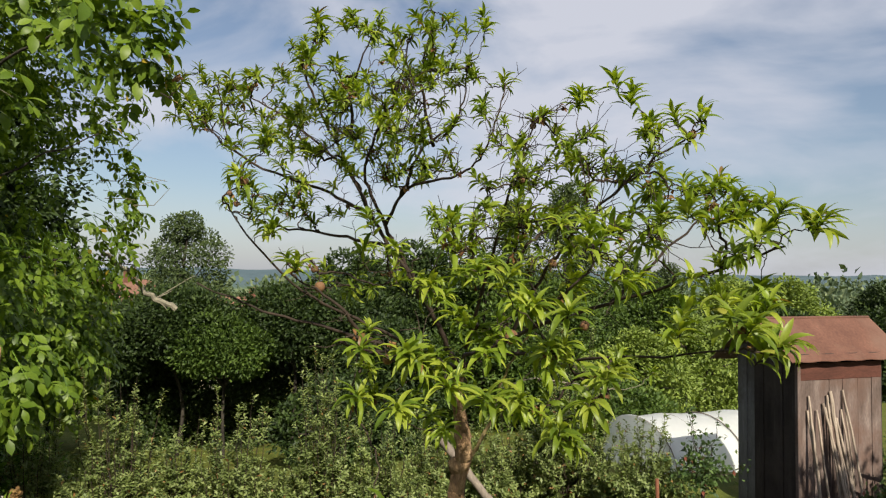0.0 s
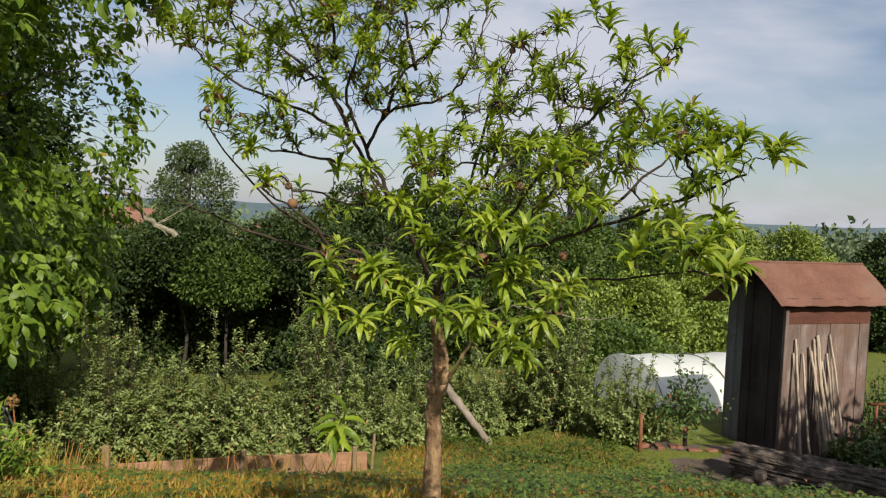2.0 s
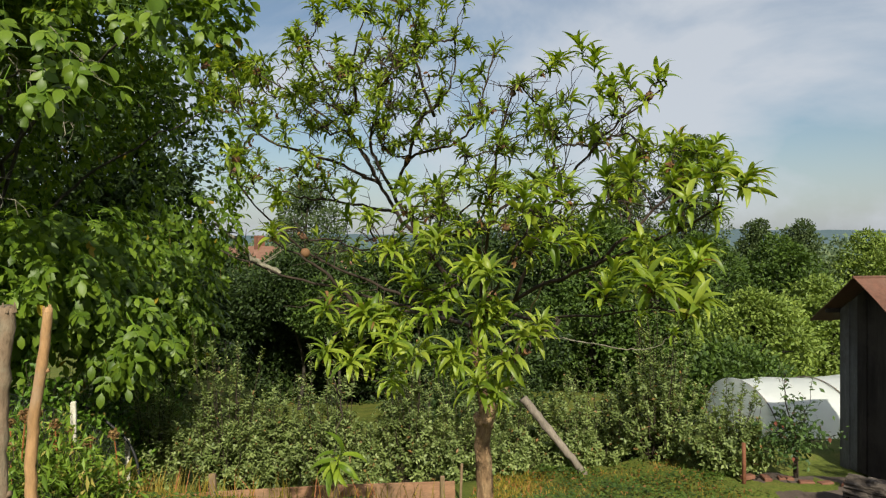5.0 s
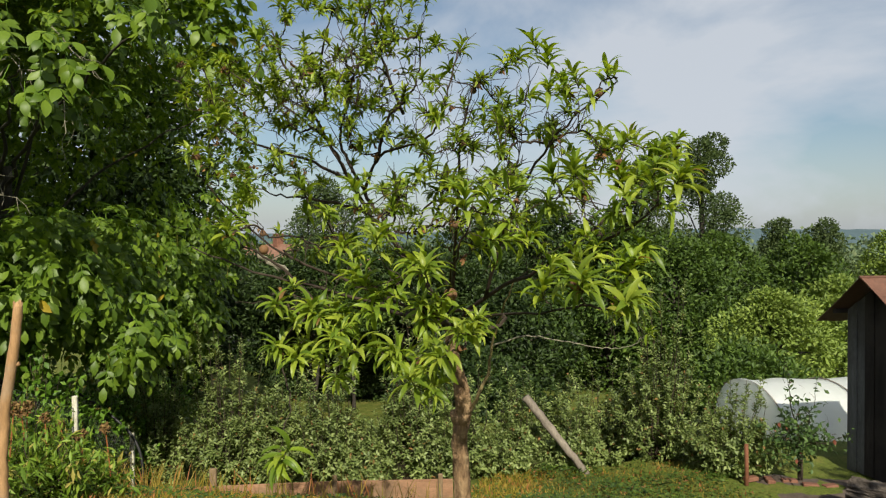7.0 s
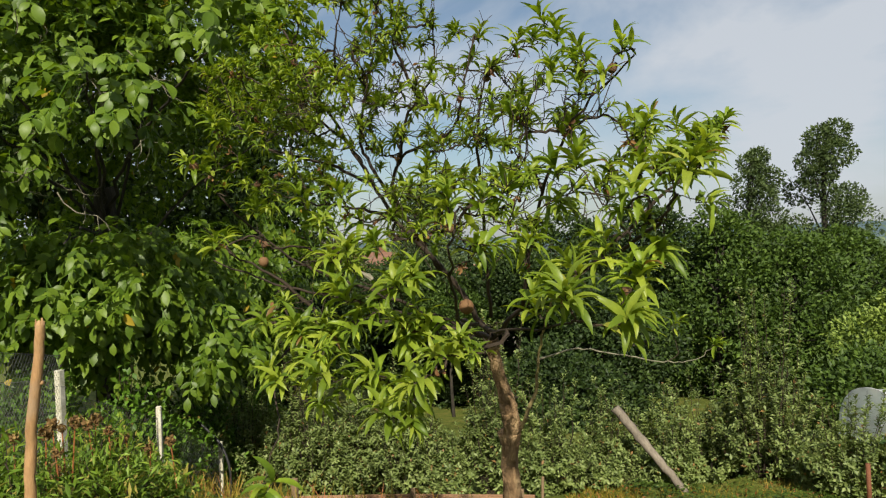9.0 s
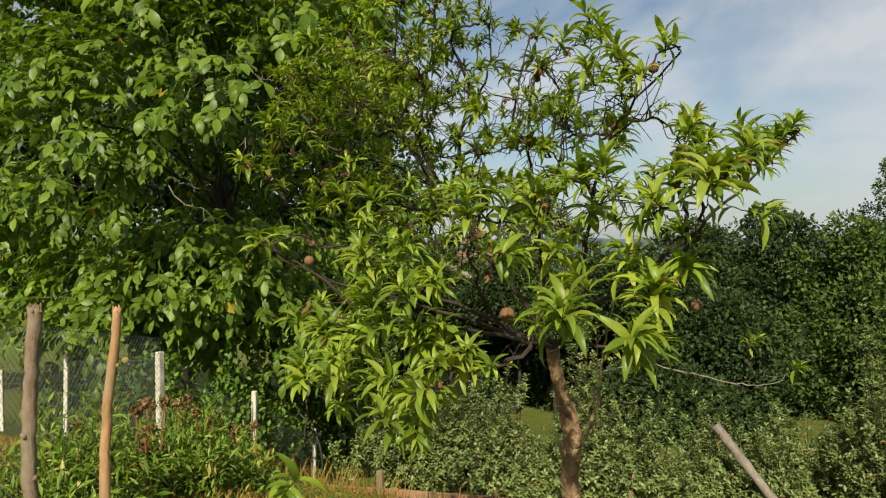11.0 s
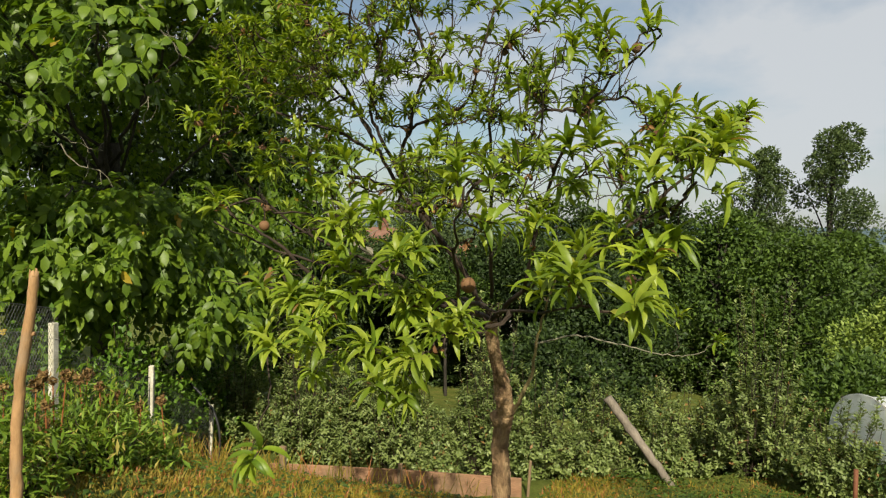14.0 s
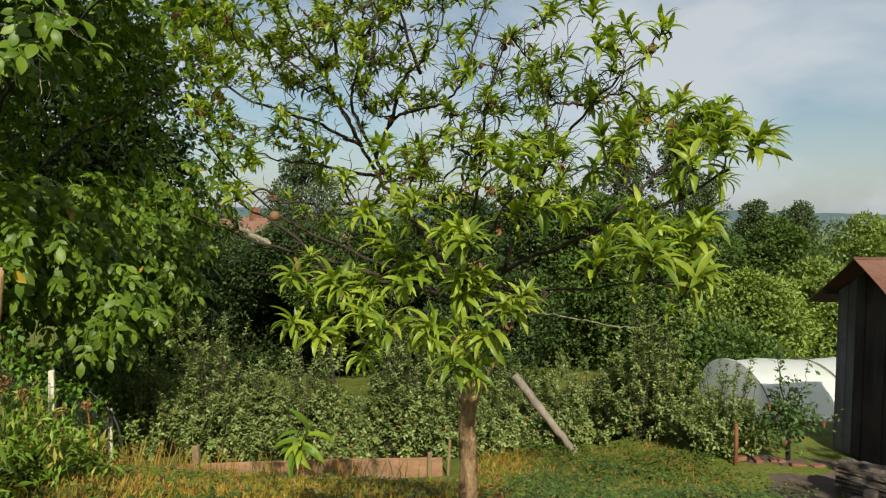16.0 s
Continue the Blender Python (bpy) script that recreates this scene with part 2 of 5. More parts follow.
M_SLAB = surface("earthy paving", [(0.3, (0.06, 0.044, 0.035)), (0.7, (0.12, 0.09, 0.075))], 2.5, 0.95, None, 30, 0.5, 0.01)
M_BRICK = surface("old brick", [(0.3, (0.12, 0.05, 0.035)), (0.7, (0.21, 0.10, 0.065))], 6, 0.9, None, 60, 0.4, 0.004)
M_RUST = surface("rusty iron", [(0.3, (0.10, 0.04, 0.022)), (0.7, (0.22, 0.09, 0.05))], 8, 0.8, None, 60, 0.4, 0.003, 0.3)
M_HOUSE = surface("grey barn boards", [(0.3, (0.20, 0.19, 0.18)), (0.7, (0.32, 0.31, 0.29))], 1, 0.9, (3, 3, 0.3), 12, 0.3, 0.01)
M_PLASTER = surface("pale house plaster", [(0.3, (0.42, 0.38, 0.32)), (0.7, (0.55, 0.50, 0.43))], 1, 0.9, None, 12, 0.2, 0.01)
M_TILE = surface("clay roof tiles", [(0.3, (0.16, 0.08, 0.055)), (0.7, (0.23, 0.125, 0.09))], 1.5, 0.85, (1, 1, 4), 14, 0.4, 0.02)
M_WINDOW = surface("window glass", [(0.3, (0.03, 0.035, 0.04)), (0.7, (0.05, 0.055, 0.06))], 1, 0.1, None, 12, 0.05, 0.002, 0, None, 0.6)


def tunnel_material():
    m, n, l, b = material("milky greenhouse film", 0.32, 0, 0.5)
    big = noise_node(n, l, 1.6, 4, 0.6)
    l.new(ramp(n, l, big, [(0.3, (0.72, 0.74, 0.74)), (0.7, (0.84, 0.85, 0.85))]), b.inputs["Base Color"])
    folds = noise_node(n, l, 3.5, 3, 0.6, (1, 0.3, 1))
    bump(n, l, b, folds, 0.6, 0.06)
    tr = n.new("ShaderNodeBsdfTranslucent")
    tr.inputs["Color"].default_value = (0.86, 0.88, 0.88, 1)
    mx = n.new("ShaderNodeMixShader")
    mx.inputs[0].default_value = 0.5
    l.new(b.outputs[0], mx.inputs[1])
    l.new(tr.outputs[0], mx.inputs[2])
    l.new(mx.outputs[0], n["Material Output"].inputs["Surface"])
    return m


M_FILM = tunnel_material()


def ground_material():
    m, n, l, b = material("meadow soil and turf", 0.95, 0, 0.1)
    near = ramp(n, l, noise_node(n, l, 2.2, 6, 0.65), [(0.25, (0.055, 0.07, 0.016)), (0.5, (0.10, 0.12, 0.024)), (0.75, (0.17, 0.15, 0.045))])
    fine = ramp(n, l, noise_node(n, l, 40, 4, 0.7), [(0.3, (0.6, 0.6, 0.6)), (0.7, (1.25, 1.25, 1.2))])
    col = mixed(n, l, near, fine, 1.0, "MULTIPLY")
    fields = ramp(n, l, noise_node(n, l, 0.012, 4, 0.6), [(0.35, (0.045, 0.085, 0.03)), (0.5, (0.085, 0.13, 0.045)), (0.65, (0.17, 0.18, 0.08))])
    sep = n.new("ShaderNodeSeparateXYZ")
    co = n.new("ShaderNodeTexCoord")
    l.new(co.outputs["Object"], sep.inputs[0])
    far = n.new("ShaderNodeMapRange")
    far.inputs["From Min"].default_value, far.inputs["From Max"].default_value = 60, 140
    l.new(sep.outputs["Y"], far.inputs["Value"])
    col = mixed(n, l, col, fields, far.outputs["Result"])
    # bluish tone over the wooded hills: distance haze put into the ground colour
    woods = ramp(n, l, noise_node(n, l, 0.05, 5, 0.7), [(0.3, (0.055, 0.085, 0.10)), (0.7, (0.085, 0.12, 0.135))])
    hill_haze = n.new("ShaderNodeMapRange")
    hill_haze.inputs["From Min"].default_value, hill_haze.inputs["From Max"].default_value = 520, 700
    l.new(sep.outputs["Y"], hill_haze.inputs["Value"])
    col = mixed(n, l, col, woods, hill_haze.outputs["Result"])
    l.new(col, b.inputs["Base Color"])
    bump(n, l, b, noise_node(n, l, 25, 5, 0.7), 0.6, 0.03)
    return m


M_GROUND = ground_material()

# ---- mesh helpers ----
rng = np.random.default_rng(7)


def mesh_from(name, verts, faces, mat, smooth=False):
    """A mesh from arrays; faces is an (n, 3) or (n, 4) array."""
    me = bpy.data.meshes.new(name)
    faces = np.asarray(faces, dtype=np.int32)
    k = faces.shape[1]
    me.vertices.add(len(verts))
    me.vertices.foreach_set("co", np.asarray(verts, dtype=np.float32).ravel())
    me.loops.add(faces.size)
    me.loops.foreach_set("vertex_index", faces.ravel())
    me.polygons.add(len(faces))
    me.polygons.foreach_set("loop_start", np.arange(0, faces.size, k, dtype=np.int32))
    me.polygons.foreach_set("use_smooth", np.full(len(faces), smooth, dtype=bool))
    me.update(calc_edges=True)
    me.materials.append(mat)
    return me


def part(name, me, parent=None, label=""):
    """Links a mesh as one object, under a thing or a part. A bmesh is turned into a mesh first by solid()."""
    ob = new(name, me)
    ob.parent = parent
    if label:
        ob["label"] = label
    return ob


def solid(name, bm, mat, smooth=False):
    me = bpy.data.meshes.new(name)
    for f in bm.faces:
        f.smooth = smooth
    bm.to_mesh(me)
    bm.free()
    me.materials.append(mat)
    return me


def thing(name, label, category, group="", kind="", at=(0, 0, 0)):
    ob = new(name)
    ob.location = at
    return tagged(ob, label, category, group, kind)


def unit(v):
    v = np.asarray(v, dtype=float)
    return v / np.maximum(np.linalg.norm(v, axis=-1, keepdims=True), 1e-9)


def blades(base, way, up, length, width, bend, fold=0.25, steps=5, shape=0.85, wave=0.0):
    """Many leaf blades at once: lance or oval outline, folded along the rib and bent down along their length."""
    base, way, up = np.atleast_2d(base), unit(way), np.atleast_2d(up)
    n = len(base)
    side = unit(np.cross(way, up))
    up = unit(np.cross(side, way))
    length, width, bend = (np.broadcast_to(np.asarray(a, dtype=float), (n,)) for a in (length, width, bend))
    s = np.linspace(0, 1, steps + 1)
    w = np.sin(np.pi * s ** shape) ** 0.9
    w[0], w[-1] = 0.08, 0.02
    fine = np.linspace(0, 1, 4 * steps + 1)
    ang = bend[:, None] * fine[None]
    cx = np.concatenate([np.zeros((n, 1)), np.cumsum((np.cos(ang[:, 1:]) + np.cos(ang[:, :-1])) / 2, axis=1)], axis=1) / (4 * steps)
    cz = np.concatenate([np.zeros((n, 1)), np.cumsum((np.sin(ang[:, 1:]) + np.sin(ang[:, :-1])) / 2, axis=1)], axis=1) / (4 * steps)
    cx, cz, an = cx[:, ::4], cz[:, ::4], ang[:, ::4]
    rib = base[:, None] + length[:, None, None] * (cx[..., None] * way[:, None] - cz[..., None] * up[:, None])
    nor = np.cos(an)[..., None] * up[:, None] + np.sin(an)[..., None] * way[:, None]
    half = (width[:, None] * 0.5 * w[None])[..., None]
    lift = fold * half
    rip = 0
    if wave:
        rip = wave * width[:, None, None] * np.sin(s * 14)[None, :, None]
    left = rib - half * side[:, None] + (lift + rip) * nor
    right = rib + half * side[:, None] + (lift - rip) * nor
    v = np.stack([left, rib, right], axis=2).reshape(-1, 3)
    o = (np.arange(n) * 3 * (steps + 1))[:, None, None]
    k = np.arange(steps)[None, :, None] * 3
    f = np.concatenate([o + k + np.array([0, 1, 4, 3]), o + k + np.array([1, 2, 5, 4])], axis=1).reshape(-1, 4)
    return v, f


def sprays(base, way, up, length, width):
    """Small leaf sprays for far crowns: one bent lozenge each."""
    way = unit(way)
    side = unit(np.cross(way, up))
    nor = np.cross(side, way)
    length, width = length[:, None], width[:, None]
    mid = base + way * length * 0.45 + nor * length * 0.12
    v = np.stack([base, mid - side * width * 0.5, base + way * length, mid + side * width * 0.5], axis=1).reshape(-1, 3)
    return v, np.arange(len(base) * 4).reshape(-1, 4)


def join(parts):
    vs, fs, o = [], [], 0
    for v, f in parts:
        vs.append(v)
        fs.append(np.asarray(f) + o)
        o += len(v)
    return np.concatenate(vs), np.concatenate(fs)


def tube(points, radii, sides=6, knots=0.0, closed=True):
    """A tapered tube along a line of points."""
    p = np.asarray(points, dtype=float)
    r = np.broadcast_to(np.asarray(radii, dtype=float), (len(p),))
    d = unit(np.gradient(p, axis=0))
    ref = np.array([0.0, 0.0, 1.0]) if abs(d[0][2]) < 0.9 else np.array([1.0, 0.0, 0.0])
    a = unit(np.cross(d, ref))
    b = np.cross(d, a)
    t = np.arange(sides) * 2 * np.pi / sides
    rr = r[:, None] * (1 + knots * rng.normal(size=(len(p), sides)))
    v = p[:, None] + rr[..., None] * (np.cos(t)[None, :, None] * a[:, None] + np.sin(t)[None, :, None] * b[:, None])
    v = v.reshape(-1, 3)
    f = []
    for i in range(len(p) - 1):
        for j in range(sides):
            f.append((i * sides + j, i * sides + (j + 1) % sides, (i + 1) * sides + (j + 1) % sides, (i + 1) * sides + j))
    if closed:
        m = len(v)
        v = np.concatenate([v, p[:1], p[-1:]])
        e = (len(p) - 1) * sides
        for j in range(0, sides, 2):
            f.append((j, m, (j + 2) % sides, (j + 1) % sides))
            f.append((e + j, e + (j + 1) % sides, e + (j + 2) % sides, m + 1))
    return v, np.array(f)


def curve(points, n=8, jitter=0.0):
    """A smooth line through points (Catmull-Rom)."""
    p = np.asarray(points, dtype=float)
    q = np.concatenate([2 * p[:1] - p[1:2], p, 2 * p[-1:] - p[-2:-1]])
    out = []
    for i in range(1, len(q) - 2):
        for s in np.linspace(0, 1, n, endpoint=False):
            out.append(0.5 * (2 * q[i] + (q[i + 1] - q[i - 1]) * s + (2 * q[i - 1] - 5 * q[i] + 4 * q[i + 1] - q[i + 2]) * s * s
                              + (3 * q[i] - q[i - 1] - 3 * q[i + 1] + q[i + 2]) * s ** 3))
    out.append(p[-1])
    out = np.array(out)
    if jitter:
        out[1:-1] += rng.normal(size=out[1:-1].shape) * jitter
    return out


def box(sx, sy, sz, bevel=0.004, at=(0, 0, 0), turn=(0, 0, 0), cuts=0, rough=0.0):
    bm = bmesh.new()
    bmesh.ops.create_cube(bm, size=1)
    bmesh.ops.scale(bm, vec=(sx, sy, sz), verts=bm.verts)
    if cuts:
        bmesh.ops.subdivide_edges(bm, edges=bm.edges[:], cuts=cuts, use_grid_fill=True)
        for v in bm.verts:
            v.co += Vector(rng.normal(size=3)) * rough
    elif bevel:
        bmesh.ops.bevel(bm, geom=bm.edges[:], offset=bevel, segments=1, affect="EDGES")
    bm.transform(pose(*at, *turn))
    return bm


# ---- ground ----
GY = [-3000, -60, 0, 3.0, 3.9, 5.0, 7.3, 9.2, 12, 20, 35, 80, 200, 480, 900, 1500, 2600, 4000]
GZ = [4, 1.5, 0, -0.12, -0.26, -0.62, -1.40, -1.66, -2.1, -3.6, -5.2, -9, -15, -15, 3, 14.5, 16, 10]


def height(x, y):
    x, y = np.asarray(x, dtype=float), np.asarray(y, dtype=float)
    z = np.interp(y, GY, GZ)
    s = np.clip((y - 3.5) / 4.5, 0, 1) * np.clip((60 - y) / 40, 0, 1)
    z = z + 0.05 * np.clip(x, -7, 7) * s
    w = np.clip((x - (1.55 + (8.2 - y) * 0.45)) / 1.2, 0, 1) * np.clip((y - 4.4) / 1.4, 0, 1) * np.clip((12.5 - y) / 2.5, 0, 1)
    w = w * w * (3 - 2 * w)
    z = z * (1 - w) - 1.42 * w
    far = np.clip((y - 500) / 700, 0, 1)
    return z + far * (3.0 * np.sin(x * 0.0021 + 1.0) + 1.6 * np.sin(x * 0.0071) + 0.5 * np.sin(x * 0.031 + y * 0.02))


def build_ground():
    def axis(lo, hi, fine_lo, fine_hi, step, grow):
        a = list(np.arange(fine_lo, fine_hi, step))
        v, s = fine_hi, step
        while v < hi:
            a.append(v)
            s *= grow
            v += s
        a.append(hi)
        v, s = fine_lo - step, step
        while v > lo:
            a.insert(0, v)
            s *= grow
            v -= s
        a.insert(0, lo)
        return np.array(a)
    xs, ys = axis(-3000, 3000, -8, 8, 0.25, 1.08), axis(-1500, 4000, -3, 14, 0.25, 1.06)
    gx, gy = np.meshgrid(xs, ys)
    gz = height(gx, gy)
    near = np.clip(1 - np.hypot(gx, gy - 6) / 25, 0, 1)
    gz = gz + near * 0.025 * rng.normal(size=gz.shape)
    rough = np.clip((gy - 560) / 300, 0, 1)
    gz = gz + rough * np.abs(rng.normal(size=gz.shape)) * 1.6
    v = np.stack([gx, gy, gz], axis=-1).reshape(-1, 3)
    nx = len(xs)
    i, j = np.meshgrid(np.arange(len(ys) - 1), np.arange(nx - 1), indexing="ij")
    a = (i * nx + j).ravel()
    f = np.stack([a, a + 1, a + nx + 1, a + nx], axis=1)
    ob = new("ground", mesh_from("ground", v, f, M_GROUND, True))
    return tagged(ob, "sloping garden turf falling to a wooded valley and hills tinted for haze", "ground", "", "structure")


ground = build_ground()


def build_grass():
    """Mown, sunburnt turf on the slope round the peach tree."""
    n = 120000
    x, y = rng.uniform(-5.5, 6.0, n), 2.6 + 6.8 * rng.random(n) ** 0.9
    keep = ~(x > 2.5 + (8.2 - y) * 0.45) & ~((x < -0.5) & (y > 6.75))
    x, y = x[keep], y[keep]
    thin = (x < 0.3) | (rng.random(len(x)) < 0.22)
    x, y = x[thin], y[thin]
    n = len(x)
    base = np.stack([x, y, height(x, y) - 0.015], axis=1)
    lean = rng.normal(size=(n, 2)) * 0.45
    way = np.stack([lean[:, 0], lean[:, 1], np.ones(n)], axis=1)
    up = np.stack([rng.normal(size=n), rng.normal(size=n), np.zeros(n)], axis=1)
    v, f = sprays(base, way, up, rng.uniform(0.035, 0.11, n), rng.uniform(0.007, 0.014, n))
    ob = new("turf_grass", mesh_from("turf_grass", v, f, M_GRASS))
    tagged(ob, "short sunlit yellow-green grass with reddish dry stems", "grass", "", "stuff")
    n = 52000
    x, y = rng.uniform(-4.5, 5.0, n), rng.uniform(2.8, 9.4, n)
    dense = rng.random(n) < np.where(x > 0.2, 0.95, 0.20) * (0.4 + 0.9 * (np.sin(x * 2.3 + 1) * np.sin(y * 2.9) > -0.1))
    keep = dense & ~(x > 2.85 + 0.25 * np.sin(y * 5) + (8.2 - y) * 0.45) & ~((x < -0.5) & (y > 6.75))
    x, y = x[keep], y[keep]
    n = len(x)
    mound = np.clip(np.sin(x * 3.1 + 2 * np.sin(y * 1.7)) * np.sin(y * 3.7 + x) + 0.2, 0, 1) * np.where(x > 0.2, 0.13, 0.05)
    base = np.stack([x, y, height(x, y) + rng.uniform(0.01, 0.07, n) + mound * rng.uniform(0.4, 1.0, n)], axis=1)
    t = rng.uniform(0, 2 * np.pi, n)
    way = np.stack([np.cos(t), np.sin(t), rng.uniform(0.0, 0.7, n)], axis=1)
    up = np.stack([0.3 * rng.normal(size=n), 0.3 * rng.normal(size=n), np.ones(n)], axis=1)
    v, f = blades(base, way, up, rng.uniform(0.025, 0.06, n), rng.uniform(0.018, 0.04, n), 0.7, 0.25, 2)
    ob = new("clover", mesh_from("clover", v, f, M_HERB))
    tagged(ob, "low green clover and strawberry leaves in the turf", "ground cover", "", "stuff")
    n = 900
    x, y = rng.uniform(-4.6, -0.6, n), rng.uniform(5.6, 7.0, n)
    tall = rng.random(n) < 0.30 + 0.7 * (x < -2.9)
    x, y = x[tall], y[tall]
    n = len(x)
    base = np.stack([x, y, height(x, y) - 0.01], axis=1)
    way = np.stack([rng.normal(size=n) * 0.25, rng.normal(size=n) * 0.25, np.ones(n)], axis=1)
    up = np.stack([rng.normal(size=n), rng.normal(size=n), np.zeros(n)], axis=1)
    v, f = blades(base, way, up, rng.uniform(0.12, 0.42, n), 0.008, rng.uniform(0.2, 0.9, n), 0.2, 3)
    ob = new("tall_grass", mesh_from("tall_grass", v, f, M_GRASS))
    tagged(ob, "tufts of taller straw-coloured grass along the boards", "grass", "", "stuff")


build_grass()

# ---- peach tree ----


def build_peach():
    tree = thing("peach_tree", "small peach tree with drooping yellow-green leaves and ripening fruit", "tree", at=(0, 0, 0))
    trunk_line = curve([(0.09, 3.97, -0.42), (0.10, 3.94, -0.05), (0.09, 3.91, 0.28), (0.12, 3.87, 0.46), (0.11, 3.80, 0.66), (0.08, 3.72, 0.86), (0.09, 3.66, 0.98)], 16, 0.0015)
    k = len(trunk_line)
    rad = np.interp(np.linspace(0, 1, k), [0, 0.12, 0.45, 0.62, 0.7, 1], [0.072, 0.050, 0.043, 0.046, 0.032, 0.028])
    bark, faces = tube(trunk_line, rad, 30, 0.015)
    for i in range(k):
        for j in range(30):
            w = bark[i * 30 + j]
            out = unit(w - trunk_line[i])
            ridge = noise.noise(Vector((math.cos(j * 0.209) * 3.2, math.sin(j * 0.209) * 3.2, w[2] * 9))) + 0.6 * noise.noise(Vector((math.cos(j * 0.209) * 7, math.sin(j * 0.209) * 7, w[2] * 26 + 4)))
            bark[i * 30 + j] = w + out * 0.0075 * ridge
    trunk = part("trunk", mesh_from("trunk", bark, faces, M_BARK, True), tree, "brown rugged trunk, pale on its sunny side")
    part("stub", mesh_from("stub", *tube([(0.10, 3.90, 0.36), (0.08, 3.87, 0.43), (0.062, 3.85, 0.46)], [0.036, 0.034, 0.022], 9, 0.06), M_BARK, True), trunk, "sawn-off limb stub")
    C = (0.09, 3.66, 0.98)
    limbs = {
        "fan": [C, (-0.04, 3.52, 1.25), (-0.17, 3.35, 1.48), (-0.24, 3.28, 1.57), (-0.36, 3.24, 1.79), (-0.48, 3.15, 2.04), (-0.59, 3.05, 2.27), (-0.64, 3.00, 2.44)],
        "fan_two": [(-0.10, 3.46, 1.33), (-0.20, 3.32, 1.56), (-0.29, 3.26, 1.73), (-0.36, 3.18, 1.92), (-0.32, 3.12, 2.06), (-0.20, 3.00, 2.31), (-0.14, 2.95, 2.50)],
        "fan_right": [(-0.27, 3.27, 1.70), (-0.17, 3.20, 1.86), (0.10, 3.10, 1.93), (0.20, 2.98, 2.06), (0.26, 2.96, 2.28)],
        "fan_inner": [(-0.20, 3.22, 1.83), (-0.11, 3.12, 2.01), (0.06, 3.00, 2.16), (0.10, 2.95, 2.40)],
        "fan_outer": [(-0.36, 3.24, 1.78), (-0.44, 3.20, 1.94), (-0.75, 3.15, 2.19), (-0.95, 3.15, 2.30)],
        "fan_side": [(-0.33, 3.25, 1.74), (-0.58, 3.25, 1.86), (-0.90, 3.10, 1.98), (-1.15, 3.30, 2.18), (-1.36, 3.30, 2.32)],
        "low_left": [C, (-0.35, 3.35, 1.22), (-0.65, 3.0, 1.42), (-0.85, 2.75, 1.72)],
        "fan_low": [(-0.26, 3.32, 1.60), (-0.55, 3.40, 1.66), (-0.85, 3.48, 1.70), (-1.12, 3.55, 1.80)],
        "fan_top": [(-0.42, 3.15, 2.08), (-0.40, 3.02, 2.30), (-0.30, 2.92, 2.50)],
        "fan_tip": [(-0.05, 3.20, 2.06), (-0.10, 3.0, 2.32), (-0.05, 2.90, 2.55)],
        "left_tip": [(-0.28, 2.62, 1.20), (-0.38, 2.48, 1.36), (-0.52, 2.38, 1.46)],
        "left": [C, (-0.45, 3.35, 1.18), (-0.80, 3.10, 1.30), (-1.05, 2.98, 1.42)],
        "right": [C, (0.35, 3.35, 1.18), (0.70, 2.90, 1.36), (0.95, 2.50, 1.48), (1.04, 2.12, 1.56)],
        "right_up": [(0.32, 3.38, 1.16), (0.48, 3.0, 1.55), (0.68, 2.62, 1.82), (0.92, 2.45, 2.00)],
        "up_mid": [(0.12, 3.55, 1.10), (0.22, 3.15, 1.55), (0.30, 2.85, 1.92), (0.38, 2.76, 2.10)],
        "right_back": [(0.70, 2.90, 1.36), (0.98, 2.92, 1.62), (1.20, 2.90, 1.84)],
        "front": [C, (0.12, 3.10, 1.12), (0.28, 2.60, 1.24), (0.42, 2.15, 1.45)],
        "front_right": [(0.18, 2.95, 1.15), (0.50, 2.40, 1.18), (0.80, 1.95, 1.26)],
        "front_left": [C, (-0.12, 3.10, 1.12), (-0.28, 2.60, 1.18), (-0.34, 2.25, 1.25)],
        "low_twig": [(0.29, 3.75, 0.86), (0.50, 3.75, 0.925), (0.72, 3.78, 0.885), (0.90, 3.80, 0.86), (1.05, 3.79, 0.88), (1.15, 3.79, 0.96)],
        "side_stem": [(0.14, 3.88, 0.44), (0.26, 3.80, 0.66), (0.33, 3.68, 0.95), (0.46, 3.40, 1.25)],
        "hang": [(-0.28, 2.60, 1.18), (-0.30, 2.36, 1.05), (-0.20, 2.20, 0.88), (-0.20, 2.12, 0.74)],
    }
    thick = {"fan": 0.015, "fan_two": 0.012, "right": 0.013, "front": 0.012, "front_left": 0.012, "left": 0.011, "low_left": 0.011,
             "up_mid": 0.010, "right_up": 0.010, "low_twig": 0.0048, "side_stem": 0.013, "hang": 0.005}
    nodes, ways = [], []
    for key, pts in limbs.items():
        line = curve(pts, 7, 0.004)
        r0 = thick.get(key, 0.009)
        r = r0 * np.linspace(1, 0.45, len(line)) ** 1.6
        pale = key in ("low_twig", "side_stem")
        part("branch", mesh_from("branch", *tube(line, r, 7, 0.05), M_PALE_TWIG if key == "low_twig" else M_LICHEN if pale else M_TWIG, True), tree, "pale lichened branch" if pale else "")
        lead = unit(np.gradient(line, axis=0))
        for p, d in list(zip(line, lead))[4:]:
            nodes.append(p)
            ways.append(d)
    nodes, ways = np.array(nodes), np.array(ways)
